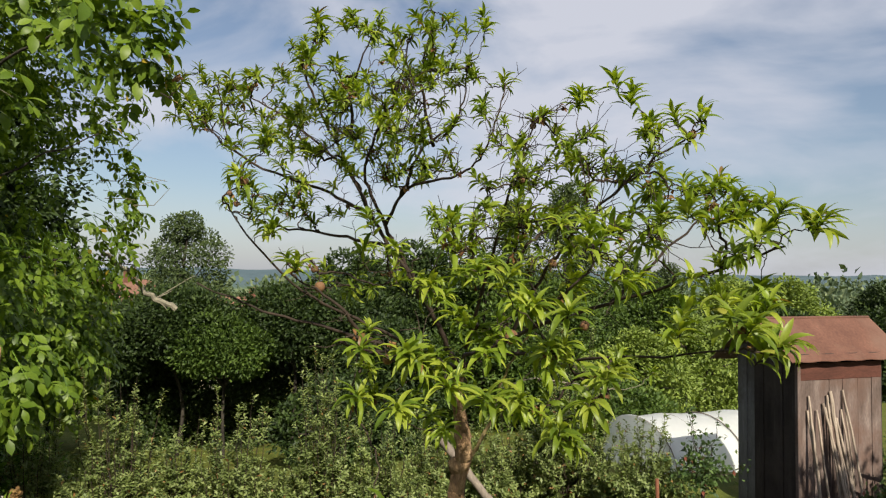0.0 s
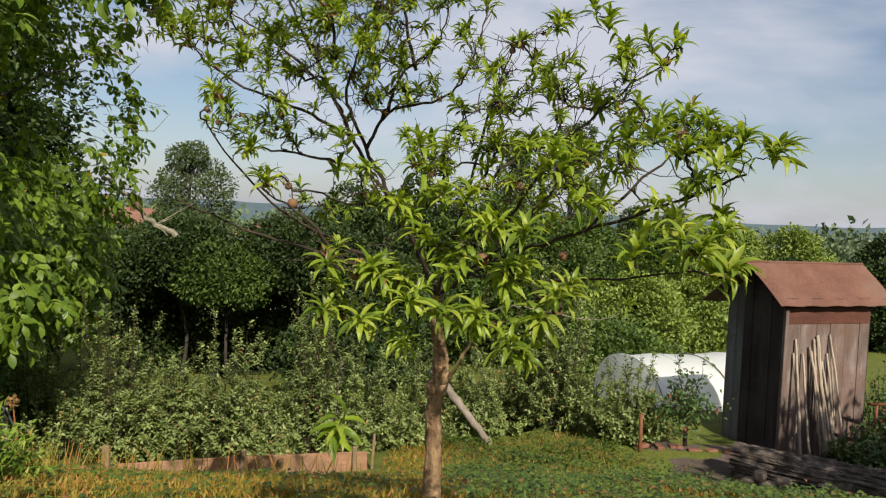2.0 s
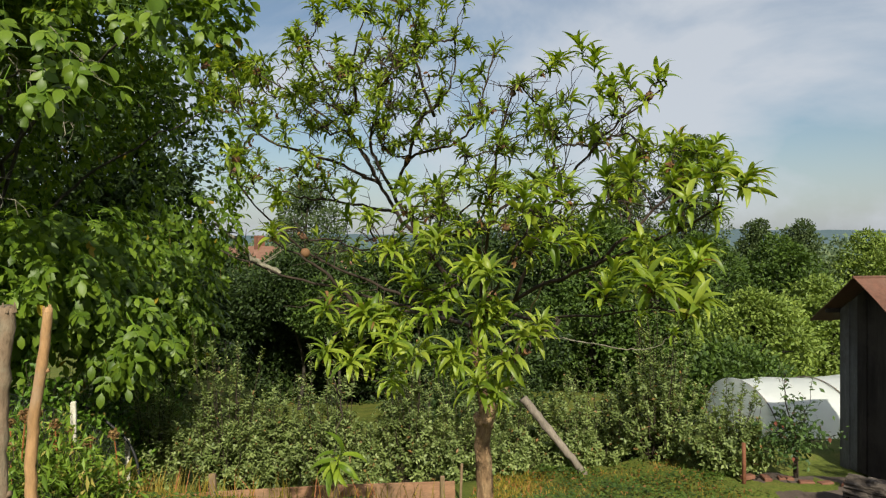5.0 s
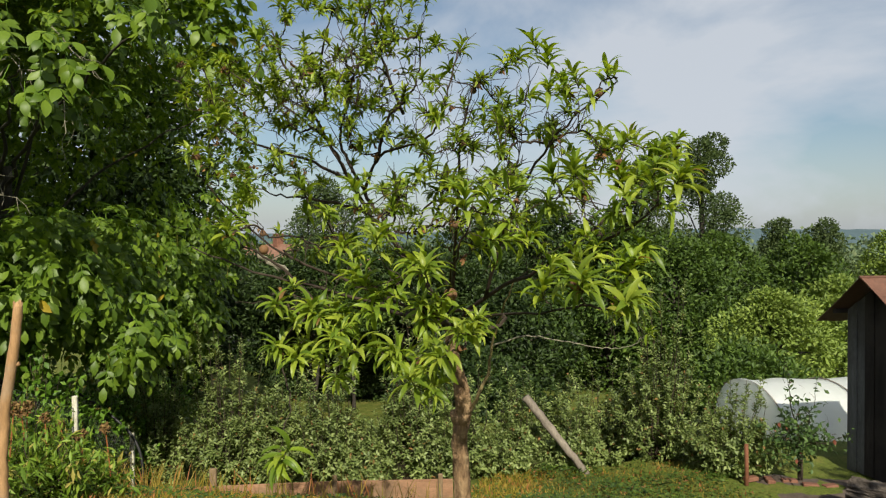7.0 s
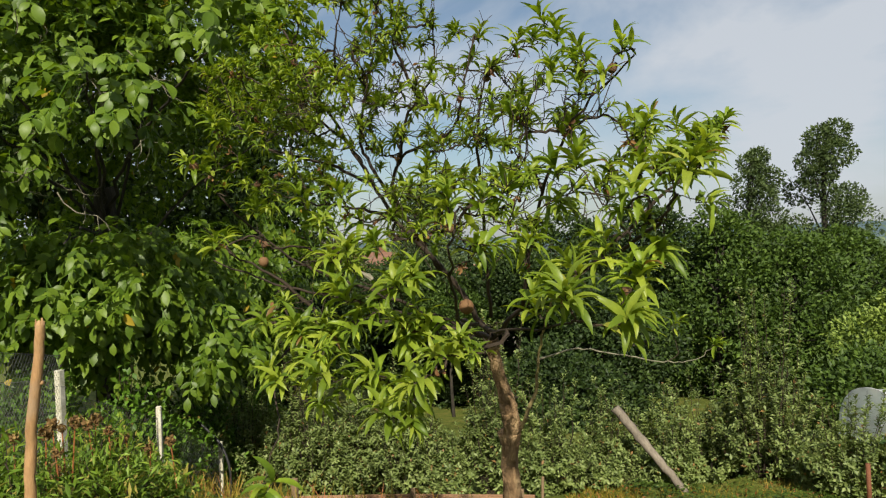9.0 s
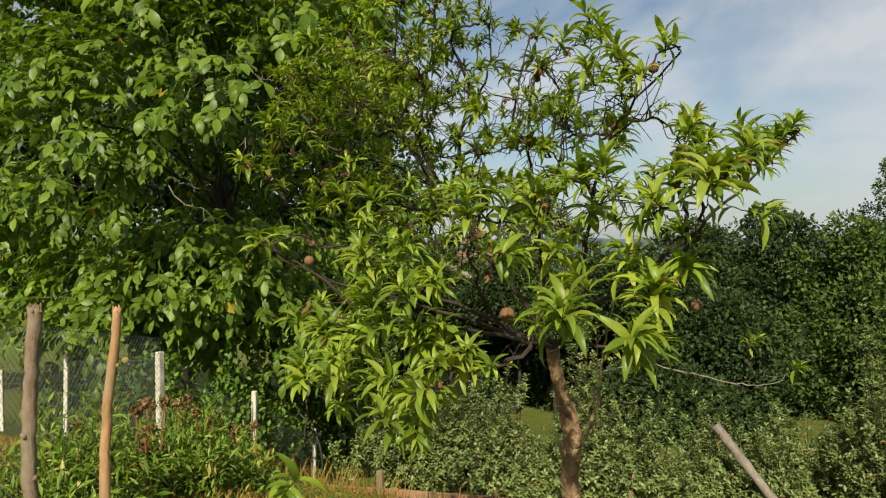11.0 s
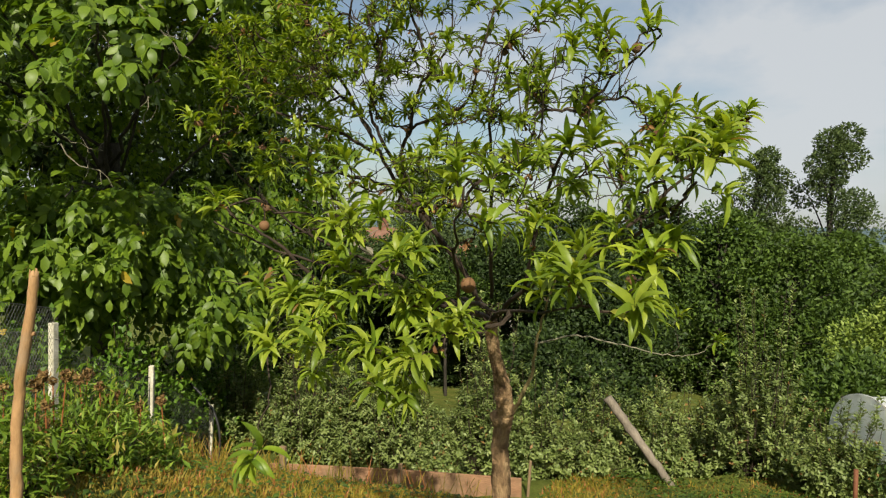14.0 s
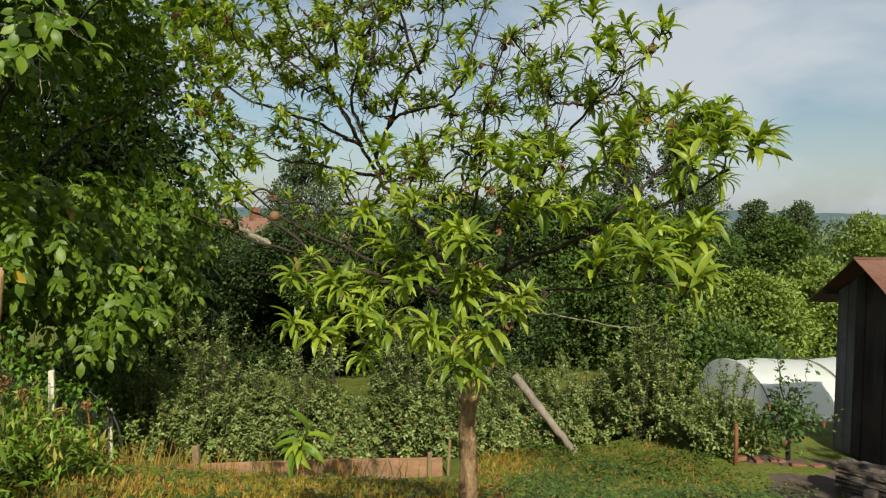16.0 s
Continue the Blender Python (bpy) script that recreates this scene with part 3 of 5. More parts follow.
    # leafy shoots, bough by bough: where each one ends
    SPRAYS = {
        "right": [(1.07, 1.98, 1.61), (1.10, 2.38, 1.71), (0.94, 2.10, 1.57), (0.78, 2.21, 1.67), (0.71, 2.27, 1.65), (0.95, 2.43, 1.79), (1.08, 2.50, 1.70), (1.03, 2.24, 1.61),
                  (0.93, 2.36, 1.65), (1.11, 2.61, 1.56)],
        "right_back": [(1.17, 2.88, 1.84), (1.12, 2.92, 1.82), (1.02, 2.94, 1.85), (0.89, 2.92, 1.83), (0.88, 2.80, 1.87), (0.80, 2.95, 1.74)],
        "right_low": [(0.81, 1.84, 1.32), (0.99, 2.18, 1.42), (0.93, 1.93, 1.27), (0.95, 2.06, 1.36), (0.93, 2.02, 1.24), (0.69, 2.05, 1.29), (0.62, 2.27, 1.45), (0.79, 1.90, 1.34),
                      (0.80, 1.98, 1.39), (0.85, 2.21, 1.41)],
        "right_up": [(0.89, 2.41, 2.02), (0.78, 2.34, 2.00), (0.69, 2.35, 1.96), (0.58, 2.80, 2.03), (0.50, 2.58, 1.89), (0.52, 2.62, 2.13), (0.63, 2.54, 2.17), (0.68, 2.51, 2.11), (0.84, 2.38, 1.93),
                     (0.69, 2.65, 1.83), (0.51, 2.78, 1.88)],
        "middle": [(0.265, 2.535, 1.915), (0.16, 2.65, 1.71), (0.29, 2.74, 1.68), (0.50, 2.89, 1.72), (0.55, 2.30, 1.61), (0.30, 2.49, 1.66), (0.50, 2.23, 1.57), (0.45, 2.81, 1.70), (0.05, 2.72, 1.67),
                   (0.02, 2.39, 1.55), (0.03, 2.25, 1.62), (-0.26, 2.48, 1.65), (0.44, 2.11, 1.575), (0.69, 2.39, 1.57), (0.26, 3.05, 2.31), (0.33, 2.92, 1.84)],
        "front": [(-0.07, 2.44, 1.43), (0.29, 2.22, 1.36), (0.18, 2.00, 1.44), (0.12, 2.30, 1.465), (0.257, 2.23, 1.37), (0.54, 2.15, 1.45), (0.44, 2.35, 1.43), (-0.04, 2.30, 1.42), (0.06, 2.20, 1.33),
                  (0.35, 1.95, 1.35), (0.09, 2.14, 1.30), (0.165, 2.17, 1.257), (-0.48, 2.28, 1.48)],
        "front_low": [(-0.116, 2.19, 1.21), (0.005, 2.215, 1.185), (0.126, 1.946, 1.114), (-0.27, 2.27, 1.06), (-0.12, 2.28, 1.04), (0.13, 2.12, 1.22), (0.374, 2.09, 1.225), (0.47, 1.98, 1.17),
                      (0.41, 1.93, 1.11), (0.34, 2.01, 1.04), (0.19, 2.29, 1.02), (-0.26, 2.24, 1.22), (-0.09, 2.18, 1.19), (0.31, 2.09, 1.21), (-0.13, 2.12, 1.05), (0.015, 2.09, 1.125),
                      (0.23, 2.04, 1.10), (0.32, 1.91, 1.03), (-0.18, 2.11, 0.72)],
        "left": [(-0.79, 2.68, 1.84), (-0.68, 2.60, 1.93), (-0.64, 2.50, 1.95), (-0.575, 2.62, 1.91), (-0.716, 2.44, 1.79), (-0.69, 2.81, 1.63)],
        "fan": [(-0.78, 2.98, 1.72), (-0.81, 3.47, 1.82), (-0.625, 3.33, 1.71), (-1.18, 3.41, 2.21), (-1.02, 3.49, 2.38), (-0.50, 2.645, 2.20), (-0.46, 3.07, 2.29), (-0.225, 3.16, 2.31), (-0.05, 3.30, 2.46),
                (-0.65, 3.18, 2.06), (0.02, 3.55, 2.08), (-0.11, 3.07, 2.125), (-0.28, 3.08, 2.16), (-0.45, 3.13, 1.97)],
        "low_twig": [(1.137, 3.80, 0.95), (0.965, 3.80, 1.05)],
    }
    # fine growth between them: centre, radii and number of shoots
    fill = [((-0.36, 3.02, 2.26), (0.50, 0.36, 0.27), 62), ((0.0, 2.92, 2.34), (0.28, 0.32, 0.26), 36), ((-0.92, 3.20, 2.20), (0.34, 0.28, 0.18), 28), ((-1.18, 3.30, 2.30), (0.22, 0.20, 0.13), 12),
            ((-0.70, 3.30, 1.80), (0.40, 0.25, 0.12), 20), ((-0.60, 2.90, 1.98), (0.28, 0.28, 0.15), 18), ((0.30, 2.85, 1.95), (0.28, 0.28, 0.22), 24), ((0.25, 3.10, 1.45), (0.48, 0.32, 0.22), 12),
            ((-0.35, 2.75, 1.45), (0.24, 0.24, 0.16), 9), ((-0.33, 2.92, 2.50), (0.30, 0.10, 0.06), 12), ((0.62, 2.55, 1.90), (0.26, 0.25, 0.16), 14), ((0.90, 2.60, 1.70), (0.25, 0.30, 0.12), 12),
            ((-0.22, 3.10, 2.00), (0.34, 0.26, 0.16), 22), ((0.12, 2.60, 1.60), (0.36, 0.34, 0.15), 24), ((-0.55, 2.80, 2.14), (0.30, 0.28, 0.24), 13), ((-0.25, 2.75, 2.15), (0.25, 0.25, 0.20), 14), ((0.52, 2.50, 1.58), (0.32, 0.30, 0.14), 17)]
    tips, sizes = [], []
    for key, spots in SPRAYS.items():
        fine = key in ("fan", "low_twig")
        for p in spots:
            p = np.array(p)
            tips.append(p)
            sizes.append(0.74 if fine else 0.86 if p[2] > 1.75 else 1.2 if p[2] < 0.8 else 1.0)
            if key == "low_twig" or p[2] < 0.8:
                continue
            for k in range(rng.integers(0, 3) if key in ("front_low", "left", "right") else rng.integers(0, 2)):
                back = np.array([0, rng.uniform(0.02, 0.16), 0])
                tips.append(p + back + rng.normal(size=3) * np.array([0.075, 0.05, 0.05]))
                sizes.append(rng.uniform(0.6, 0.9))
    for c, r, n in fill:
        d = unit(rng.normal(size=(n, 3))) * (rng.random((n, 1)) ** 0.42)
        for p in np.array(c) + d * np.array(r) * 1.05:
            tips.append(p)
            sizes.append(rng.uniform(0.48, 0.74))
    tips, sizes = np.array(tips), np.array(sizes)
    centre = np.array([0.05, 3.2, 1.3])
    # each shoot springs from the nearest wood that already stands, so that twigs share stems
    wood, lead, owner, spot = [list(a) for a in (nodes, ways, [-1] * len(nodes), [0] * len(nodes))]
    chains, springs = [], []
    for i in np.argsort(np.min(np.linalg.norm(tips[:, None] - nodes[None], axis=2), axis=1)):
        tip = tips[i]
        gap = tip - np.array(wood)
        dist = np.linalg.norm(gap, axis=1)
        cost = dist * (1.25 - 0.45 * np.sum(unit(gap) * np.array(lead), axis=1)) + 0.25 * np.maximum(0, -gap[:, 2])
        cost[dist < 0.03] += 1
        j = int(np.argmin(cost))
        start, reach = wood[j], dist[j]
        bend = start + lead[j] * reach * 0.25 + gap[j] * 0.18 + rng.normal(size=3) * 0.03 * reach
        late = tip - unit(gap[j] + np.array([0, 0, 0.25 * reach])) * reach * 0.3 + rng.normal(size=3) * 0.03 * reach
        line = curve([start, bend, late, tip], 4, 0.003)
        springs.append((owner[j], spot[j]))
        c = len(chains)
        chains.append((line, i))
        d = unit(np.gradient(line, axis=0))
        for k in range(2, len(line) - 2):
            wood.append(line[k])
            lead.append(d[k])
            owner.append(c)
            spot.append(k)
    loads = [np.ones(len(c[0])) for c in chains]
    for c in range(len(chains) - 1, -1, -1):
        o, k = springs[c]
        if o >= 0:
            loads[o][:k + 1] += loads[c][0]
    twigs, B, W, U, L, Wd, Bd, dry_at = [], [], [], [], [], [], [], []
    for (line, i), load in zip(chains, loads):
        tip, size = tips[i], sizes[i]
        twigs.append(tube(line, 0.0017 * load ** 0.42 * np.linspace(1.05, 0.9, len(line)), 5, 0.05, False))
        out = unit(tip - centre)
        shoot = unit(unit(line[-1] - line[-2]) * 0.6 + out * 0.5 + np.array([0, 0, 0.15]) + rng.normal(size=3) * 0.25)
        s_len = rng.uniform(0.045, 0.095) * size
        root = tip - shoot * s_len * 0.5
        twigs.append(tube(np.array([root, tip, root + shoot * s_len]), [0.002, 0.0017, 0.0012], 4, 0, False))
        count = int(rng.integers(13, 19))
        droop = 0.45 if tip[2] < 0.8 else 0.0
        turn0 = rng.uniform(0, 6.28)
        ref = unit(np.cross(shoot, [0.3, 0.2, 1.0]))
        ref2 = np.cross(shoot, ref)
        for q in range(count):
            s = (q + rng.random()) / count
            a = turn0 + q * 2.4
            radial = np.cos(a) * ref + np.sin(a) * ref2
            tilt = 1.30 - 0.95 * s + rng.normal() * 0.12
            B.append(root + shoot * s_len * s)
            W.append(unit(shoot * np.cos(tilt) + radial * np.sin(tilt) + np.array([0, 0, 0.5])))
            U.append(unit(np.array([0, 0, 1.0]) + 0.35 * shoot + rng.normal(size=3) * 0.28))
            big = rng.uniform(0.078, 0.112) * size * (0.70 + 0.36 * np.sin(np.pi * min(1, s * 0.85 + 0.2)))
            L.append(big)
            Wd.append(big * rng.uniform(0.185, 0.235))
            Bd.append(rng.uniform(0.8, 2.0) + droop)
        for q in range(rng.integers(1, 4)):
            B.append(line[rng.integers(len(line) // 2, len(line))])
            W.append(unit(rng.normal(size=3) + np.array([0, 0, 0.3])))
            U.append(unit(np.array([0, 0, 1.0]) + rng.normal(size=3) * 0.3))
            L.append(rng.uniform(0.06, 0.10) * size)
            Wd.append(L[-1] * 0.23)
            Bd.append(rng.uniform(0.5, 1.6))
        if rng.random() < 0.20:
            dry_at.append(line[len(line) // 2])
    # bare twigs inside the crown
    every_wood = np.array(wood)
    inner = every_wood[np.linalg.norm((every_wood - np.array([0.1, 2.85, 1.6])) / np.array([0.85, 0.9, 0.75]), axis=1) < 0.9]
    for i in range(300):
        p = inner[rng.integers(len(inner))]
        d = unit(unit(p - centre) + rng.normal(size=3) * 0.9 + np.array([0, 0, 0.25])) * rng.uniform(0.08, 0.22)
        line = [p]
        for k in range(4):
            line.append(line[-1] + d * 0.25 + rng.normal(size=3) * 0.012)
        twigs.append(tube(np.array(line), [0.0024, 0.002, 0.0016, 0.0013, 0.001], 4, 0, False))
        o = line[rng.integers(1, 4)]
        twigs.append(tube(np.array([o, o + rng.normal(size=3) * 0.035]), [0.0017, 0.001], 4, 0, False))
    tagged(part("twigs", mesh_from("twigs", *join(twigs), M_TWIG), tree, "thin dark bare twigs"), kind="stuff")
    B, W, U = np.array(B), np.array(W), np.array(U)
    L, Wd, Bd = np.array(L), np.array(Wd), np.array(Bd)
    order = np.argsort(B[:, 1])
    near, rest = order[:300], order[300:]
    v, f = blades(B[rest], W[rest], U[rest], L[rest], Wd[rest], Bd[rest], 0.42, 6, 0.80, 0.03)
    tagged(part("leaves", mesh_from("leaves", v, f, M_PEACH, True), tree, "long folded drooping green leaves"), kind="stuff")
    kinds = []
    for bend in (0.85, 1.1, 1.3, 1.55, 1.8, 2.1):
        v, f = blades(np.zeros((1, 3)), np.array([[0, 1.0, 0]]), np.array([[0, 0, 1.0]]), 1.0, 0.21, bend, 0.42, 6, 0.80, 0.03)
        kinds.append(mesh_from("leaf", v, f, M_PEACH_ONE, True))
    for i in near:
        way = Vector(W[i])
        side = way.cross(Vector(U[i])).normalized()
        upv = side.cross(way)
        m = Matrix((side, way, upv)).transposed().to_4x4()
        ob = part("leaf", kinds[int(np.clip((Bd[i] - 0.74) / 0.24, 0, 5))], tree)
        ob.matrix_local = Matrix.Translation(B[i]) @ m @ Matrix.Scale(L[i], 4)
    # withered leaf clusters
    DB, DW = [], []
    for p in dry_at:
        for q in range(rng.integers(3, 7)):
            DB.append(p + rng.normal(size=3) * 0.006)
            DW.append(unit(rng.normal(size=3) * 0.6 + np.array([0, 0, -0.8])))
    DB, DW = np.array(DB), np.array(DW)
    v, f = blades(DB, DW, unit(rng.normal(size=DB.shape)), rng.uniform(0.02, 0.036, len(DB)), 0.012, rng.uniform(0.8, 2.2, len(DB)), 0.7, 4)
    tagged(part("withered_leaves", mesh_from("withered_leaves", v, f, M_PEACH_DRY, True), tree, "brown curled withered leaves"), kind="stuff")
    # fruit
    bm = bmesh.new()
    bmesh.ops.create_uvsphere(bm, u_segments=18, v_segments=12, radius=1)
    for w in bm.verts:
        groove = math.exp(-((math.atan2(w.co.y, w.co.x)) / 0.22) ** 2) * (1 - abs(w.co.z)) * 0.10
        dip = 0.16 * math.exp(-((w.co.x ** 2 + w.co.y ** 2) / 0.05)) if w.co.z > 0 else -0.05 * math.exp(-((w.co.x ** 2 + w.co.y ** 2) / 0.02))
        w.co.x *= 1 - groove
        w.co.y *= 1 - groove
        w.co.z = w.co.z * 1.04 - dip
    fruit = solid("peach", bm, M_FRUIT, True)
    for *p, s in [(-0.44, 2.50, 1.415, 0.019), (0.27, 2.74, 1.225, 0.028), (-0.71, 2.46, 1.785, 0.018), (0.75, 3.69, 1.21, 0.026), (-0.18, 2.32, 1.18, 0.017)]:
        ob = part("peach", fruit, tree, "downy yellow-red peach")
        ob.matrix_local = pose(*p, *rng.uniform(-25, 25, 2), rng.uniform(0, 360)) @ Matrix.Scale(s, 4)
        part("fruit_stalk", mesh_from("fruit_stalk", *tube([(0, 0, 0.8), (0.25, 0.1, 2.2), (0.3, 0.3, 4.0)], [0.10, 0.08, 0.07], 5), M_TWIG), ob)
    bm = bmesh.new()
    bmesh.ops.create_icosphere(bm, subdivisions=2, radius=1)
    for w in bm.verts:
        w.co *= 1 + 0.16 * noise.noise(w.co * 3)
    mummy = solid("shrivelled_fruit", bm, M_ROT, True)
    for i in range(16):
        p = dry_at[(i * 5) % len(dry_at)] - np.array([0, 0, 0.012])
        ob = part("shrivelled_fruit", mummy, tree, "dark shrivelled fruit")
        ob.matrix_local = pose(*p, 0, 0, rng.uniform(0, 360)) @ Matrix.Scale(rng.uniform(0.010, 0.015), 4)


build_peach()

# ---- walnut tree and shrubs beyond the fence ----


def build_walnut():
    tree = thing("walnut_tree", "broad walnut tree with dense green compound leaves over the fence", "tree")
    base = (-8.3, 9.3, float(height(-8.3, 9.3)) - 0.1)
    part("trunk", mesh_from("trunk", *tube(curve([base, (-8.25, 9.25, 0.2), (-8.2, 9.2, 1.6), (-8.1, 9.1, 2.6)], 6, 0.01), np.linspace(0.26, 0.16, 19), 14, 0.03), M_TRUNK_DARK, True), tree, "dark furrowed trunk")
    ends = [(-3.9, 5.0, 2.9), (-3.0, 5.9, 3.7), (-4.8, 9.6, 3.4), (-5.0, 5.6, 1.6), (-6.4, 5.0, 2.6), (-8.8, 6.2, 3.4), (-5.2, 8.0, 5.2), (-4.7, 10.6, 1.6), (-7.5, 6.0, 4.6), (-5.6, 6.4, 4.4)]
    lines = []
    for e in ends:
        s = np.array((-8.15, 9.15, rng.uniform(0.9, 2.5)))
        e = np.array(e)
        line = curve([s, s + (e - s) * 0.35 + np.array([0, 0, 0.35]), s + (e - s) * 0.7 + np.array([0, 0, 0.25]), e], 6, 0.03)
        lines.append(line)
        part("branch", mesh_from("branch", *tube(line, np.linspace(0.03, 0.008, len(line)), 8, 0.04), M_TRUNK_DARK, True), tree)
    # blobs centred above z 5: canopy out of view, added to shade the hollow
    blobs = [((-7.9, 8.6, 3.6), (3.7, 3.4, 4.4), 3600), ((-7.6, 8.6, 3.0), (2.4, 2.3, 2.9), 1500), ((-3.9, 5.1, 2.95), (0.75, 0.65, 0.5), 40), ((-3.1, 5.8, 3.75), (0.7, 0.7, 0.55), 46),
             ((-4.6, 5.6, 3.7), (0.9, 0.8, 0.7), 32), ((-5.3, 6.3, 1.2), (1.1, 0.9, 0.7), 330), ((-5.0, 9.8, 2.4), (0.7, 1.0, 1.8), 300),
             ((-5.4, 7.6, 4.6), (1.3, 1.4, 1.0), 130), ((-6.6, 5.9, 0.7), (1.6, 1.0, 0.8), 330), ((-5.0, 7.3, 1.2), (0.65, 0.65, 0.8), 190), ((-4.75, 8.7, 0.55), (0.5, 0.6, 0.85), 260), ((-6.9, 8.2, 5.4), (2.6, 2.2, 1.1), 1300), ((-5.9, 6.4, 1.0), (0.9, 0.7, 0.9), 220), ((-6.2, 5.2, 3.4), (1.3, 0.8, 1.0), 170),
             ((-8.2, 5.6, 2.0), (1.5, 1.2, 1.6), 300), ((-2.6, 6.0, 3.4), (0.40, 0.45, 0.42), 50), ((-6.7, 6.0, 5.3), (1.8, 1.6, 0.9), 600), ((-7.6, 6.6, 5.2), (1.8, 1.6, 1.0), 500), ((-7.2, 9.6, 4.6), (2.6, 2.0, 3.0), 1300), ((-4.6, 4.9, 3.9), (0.8, 0.6, 0.7), 40), ((-5.6, 5.0, 2.8), (0.9, 0.6, 0.95), 160), ((-4.4, 6.95, 0.5), (0.62, 0.4, 0.52), 150), ((-5.1, 6.7, 0.62), (0.6, 0.4, 0.4), 90)]
    B, W, U, L, Wd, Bd, stalks = [], [], [], [], [], [], []
    mid = np.array((-6.6, 8.2, 2.6))
    for bi, (c, r, n) in enumerate(blobs):
        if bi == len(blobs) - 2:
            drawn = rng.bit_generator.state
        d = unit(rng.normal(size=(n, 3)))
        rad = rng.uniform(0.72, 1.0, (n, 1)) if bi == 0 else rng.random((n, 1)) ** 0.5
        pts = np.array(c) + d * rad * np.array(r)
        # lobes and gaps in the outline
        for p, dd in zip(pts, d):
            gate = noise.noise(Vector(p) * 0.85) + 0.35 * noise.noise(Vector(p) * 2.1)
            if bi == 0 and gate < -0.18 or bi > 1 and noise.noise(Vector(p) * 2.6) < -0.08:
                continue
            hollow = (p[0] + 6.3) ** 2 / 6.5 + (p[1] - 7.8) ** 2 / 8.5 + (p[2] - 2.85) ** 2 / 1.5
            if hollow < 1 or p[2] < height(p[0], p[1]) + 0.4 or (p[0] > -0.44 * p[1] + 0.1 and bi < 2):
                continue
            out = unit(0.6 * unit(p - mid) + 0.4 * dd)
            for q in range(2 if bi > 1 else 1):
                way = unit(out + rng.normal(size=3) * 0.6 + np.array([0, 0, -0.6]))
                stem = rng.uniform(0.16, 0.30)
                o = p + rng.normal(size=3) * 0.05
                side = unit(np.cross(way, np.array([0, 0, 1.0]) + rng.normal(size=3) * 0.3))
                upn = np.cross(side, way)
                pairs = rng.integers(2, 4)
                for h in range(pairs):
                    at = o + way * stem * (0.35 + 0.6 * h / pairs) - np.array([0, 0, 0.12]) * stem * (h / pairs) ** 2
                    grow = 1.3 if o[1] < 6.7 else 1.1
                    for sg in (-1, 1):
                        B.append(at)
                        W.append(unit(way * 0.55 + sg * side + np.array([0, 0, -0.25]) + rng.normal(size=3) * 0.15))
                        U.append(upn + rng.normal(size=3) * 0.2)
                        z = rng.uniform(0.075, 0.125) * grow
                        L.append(z)
                        Wd.append(z * rng.uniform(0.46, 0.58))
                        Bd.append(rng.uniform(0.2, 0.9))
                B.append(o + way * stem)
                W.append(unit(way + np.array([0, 0, -0.3])))
                U.append(upn)
                z = rng.uniform(0.10, 0.15) * grow
                L.append(z)
                Wd.append(z * 0.52)
                Bd.append(rng.uniform(0.3, 1.0))
                stalks.append(tube(np.array([o - way * 0.1, o + way * stem]), [0.004, 0.002], 3, 0, False))
    rng.bit_generator.state = drawn
    B, W, U, L, Wd, Bd = (np.array(a) for a in (B, W, U, L, Wd, Bd))
    order = np.argsort(np.hypot(B[:, 0] - 0.6, B[:, 1]))
    near, rest = order[:300], order[300:]
    v, f = blades(B[rest], W[rest], U[rest], L[rest], Wd[rest], Bd[rest], 0.2, 3, 0.95)
    tagged(part("leaves", mesh_from("leaves", v, f, M_WALNUT, True), tree, "broad oval green leaflets"), kind="stuff")
    kinds = []
    for bend in (0.3, 0.6, 0.9):
        v, f = blades(np.zeros((1, 3)), np.array([[0, 1.0, 0]]), np.array([[0, 0, 1.0]]), 1.0, 0.52, bend, 0.2, 5, 0.95)
        kinds.append(mesh_from("leaf", v, f, M_WALNUT_ONE, True))
    for i in near:
        way = Vector(W[i])
        side = way.cross(Vector(U[i])).normalized()
        m = Matrix((side, way, side.cross(way))).transposed().to_4x4()
        ob = part("leaf", kinds[int(np.clip(Bd[i] / 0.34, 0, 2))], tree)
        ob.matrix_local = Matrix.Translation(B[i]) @ m @ Matrix.Scale(L[i], 4)
    # bare lichened twigs hanging under the front boughs
    bare = []
    for i in range(20):
        p = np.array([rng.uniform(-5.6, -3.7), rng.uniform(4.8, 5.8), rng.uniform(1.9, 3.6)])
        d = unit(rng.normal(size=3) + np.array([0.4, -0.2, -0.3])) * rng.uniform(0.3, 0.7)
        line = [p]
        for k in range(6):
            line.append(line[-1] + d / 6 + rng.normal(size=3) * 0.022)
        bare.append(tube(np.array(line), np.linspace(0.006, 0.002, 7), 5, 0, False))
        for k in range(4):
            o = line[rng.integers(2, 7)]
            e = o + rng.normal(size=3) * 0.09
            bare.append(tube(np.array([o, (o + e) / 2 + rng.normal(size=3) * 0.015, e]), [0.003, 0.0024, 0.0014], 4, 0, False))
    snag = curve([(-5.0, 10.2, 1.75), (-4.75, 10.6, 1.45), (-4.5, 10.8, 1.15), (-4.15, 10.9, 0.92)], 6, 0.02)
    bare.append(tube(snag, np.linspace(0.03, 0.045, len(snag)), 7, 0.08))
    for s in range(5):
        o = snag[rng.integers(4, len(snag))]
        bare.append(tube(np.array([o, o + rng.normal(size=3) * 0.2 + np.array([0.1, 0, 0.15])]), [0.012, 0.004], 5, 0, False))
    for s in range(6):
        o = np.array([-4.7 + rng.normal() * 0.15, 10.5, rng.uniform(1.8, 3.4)])
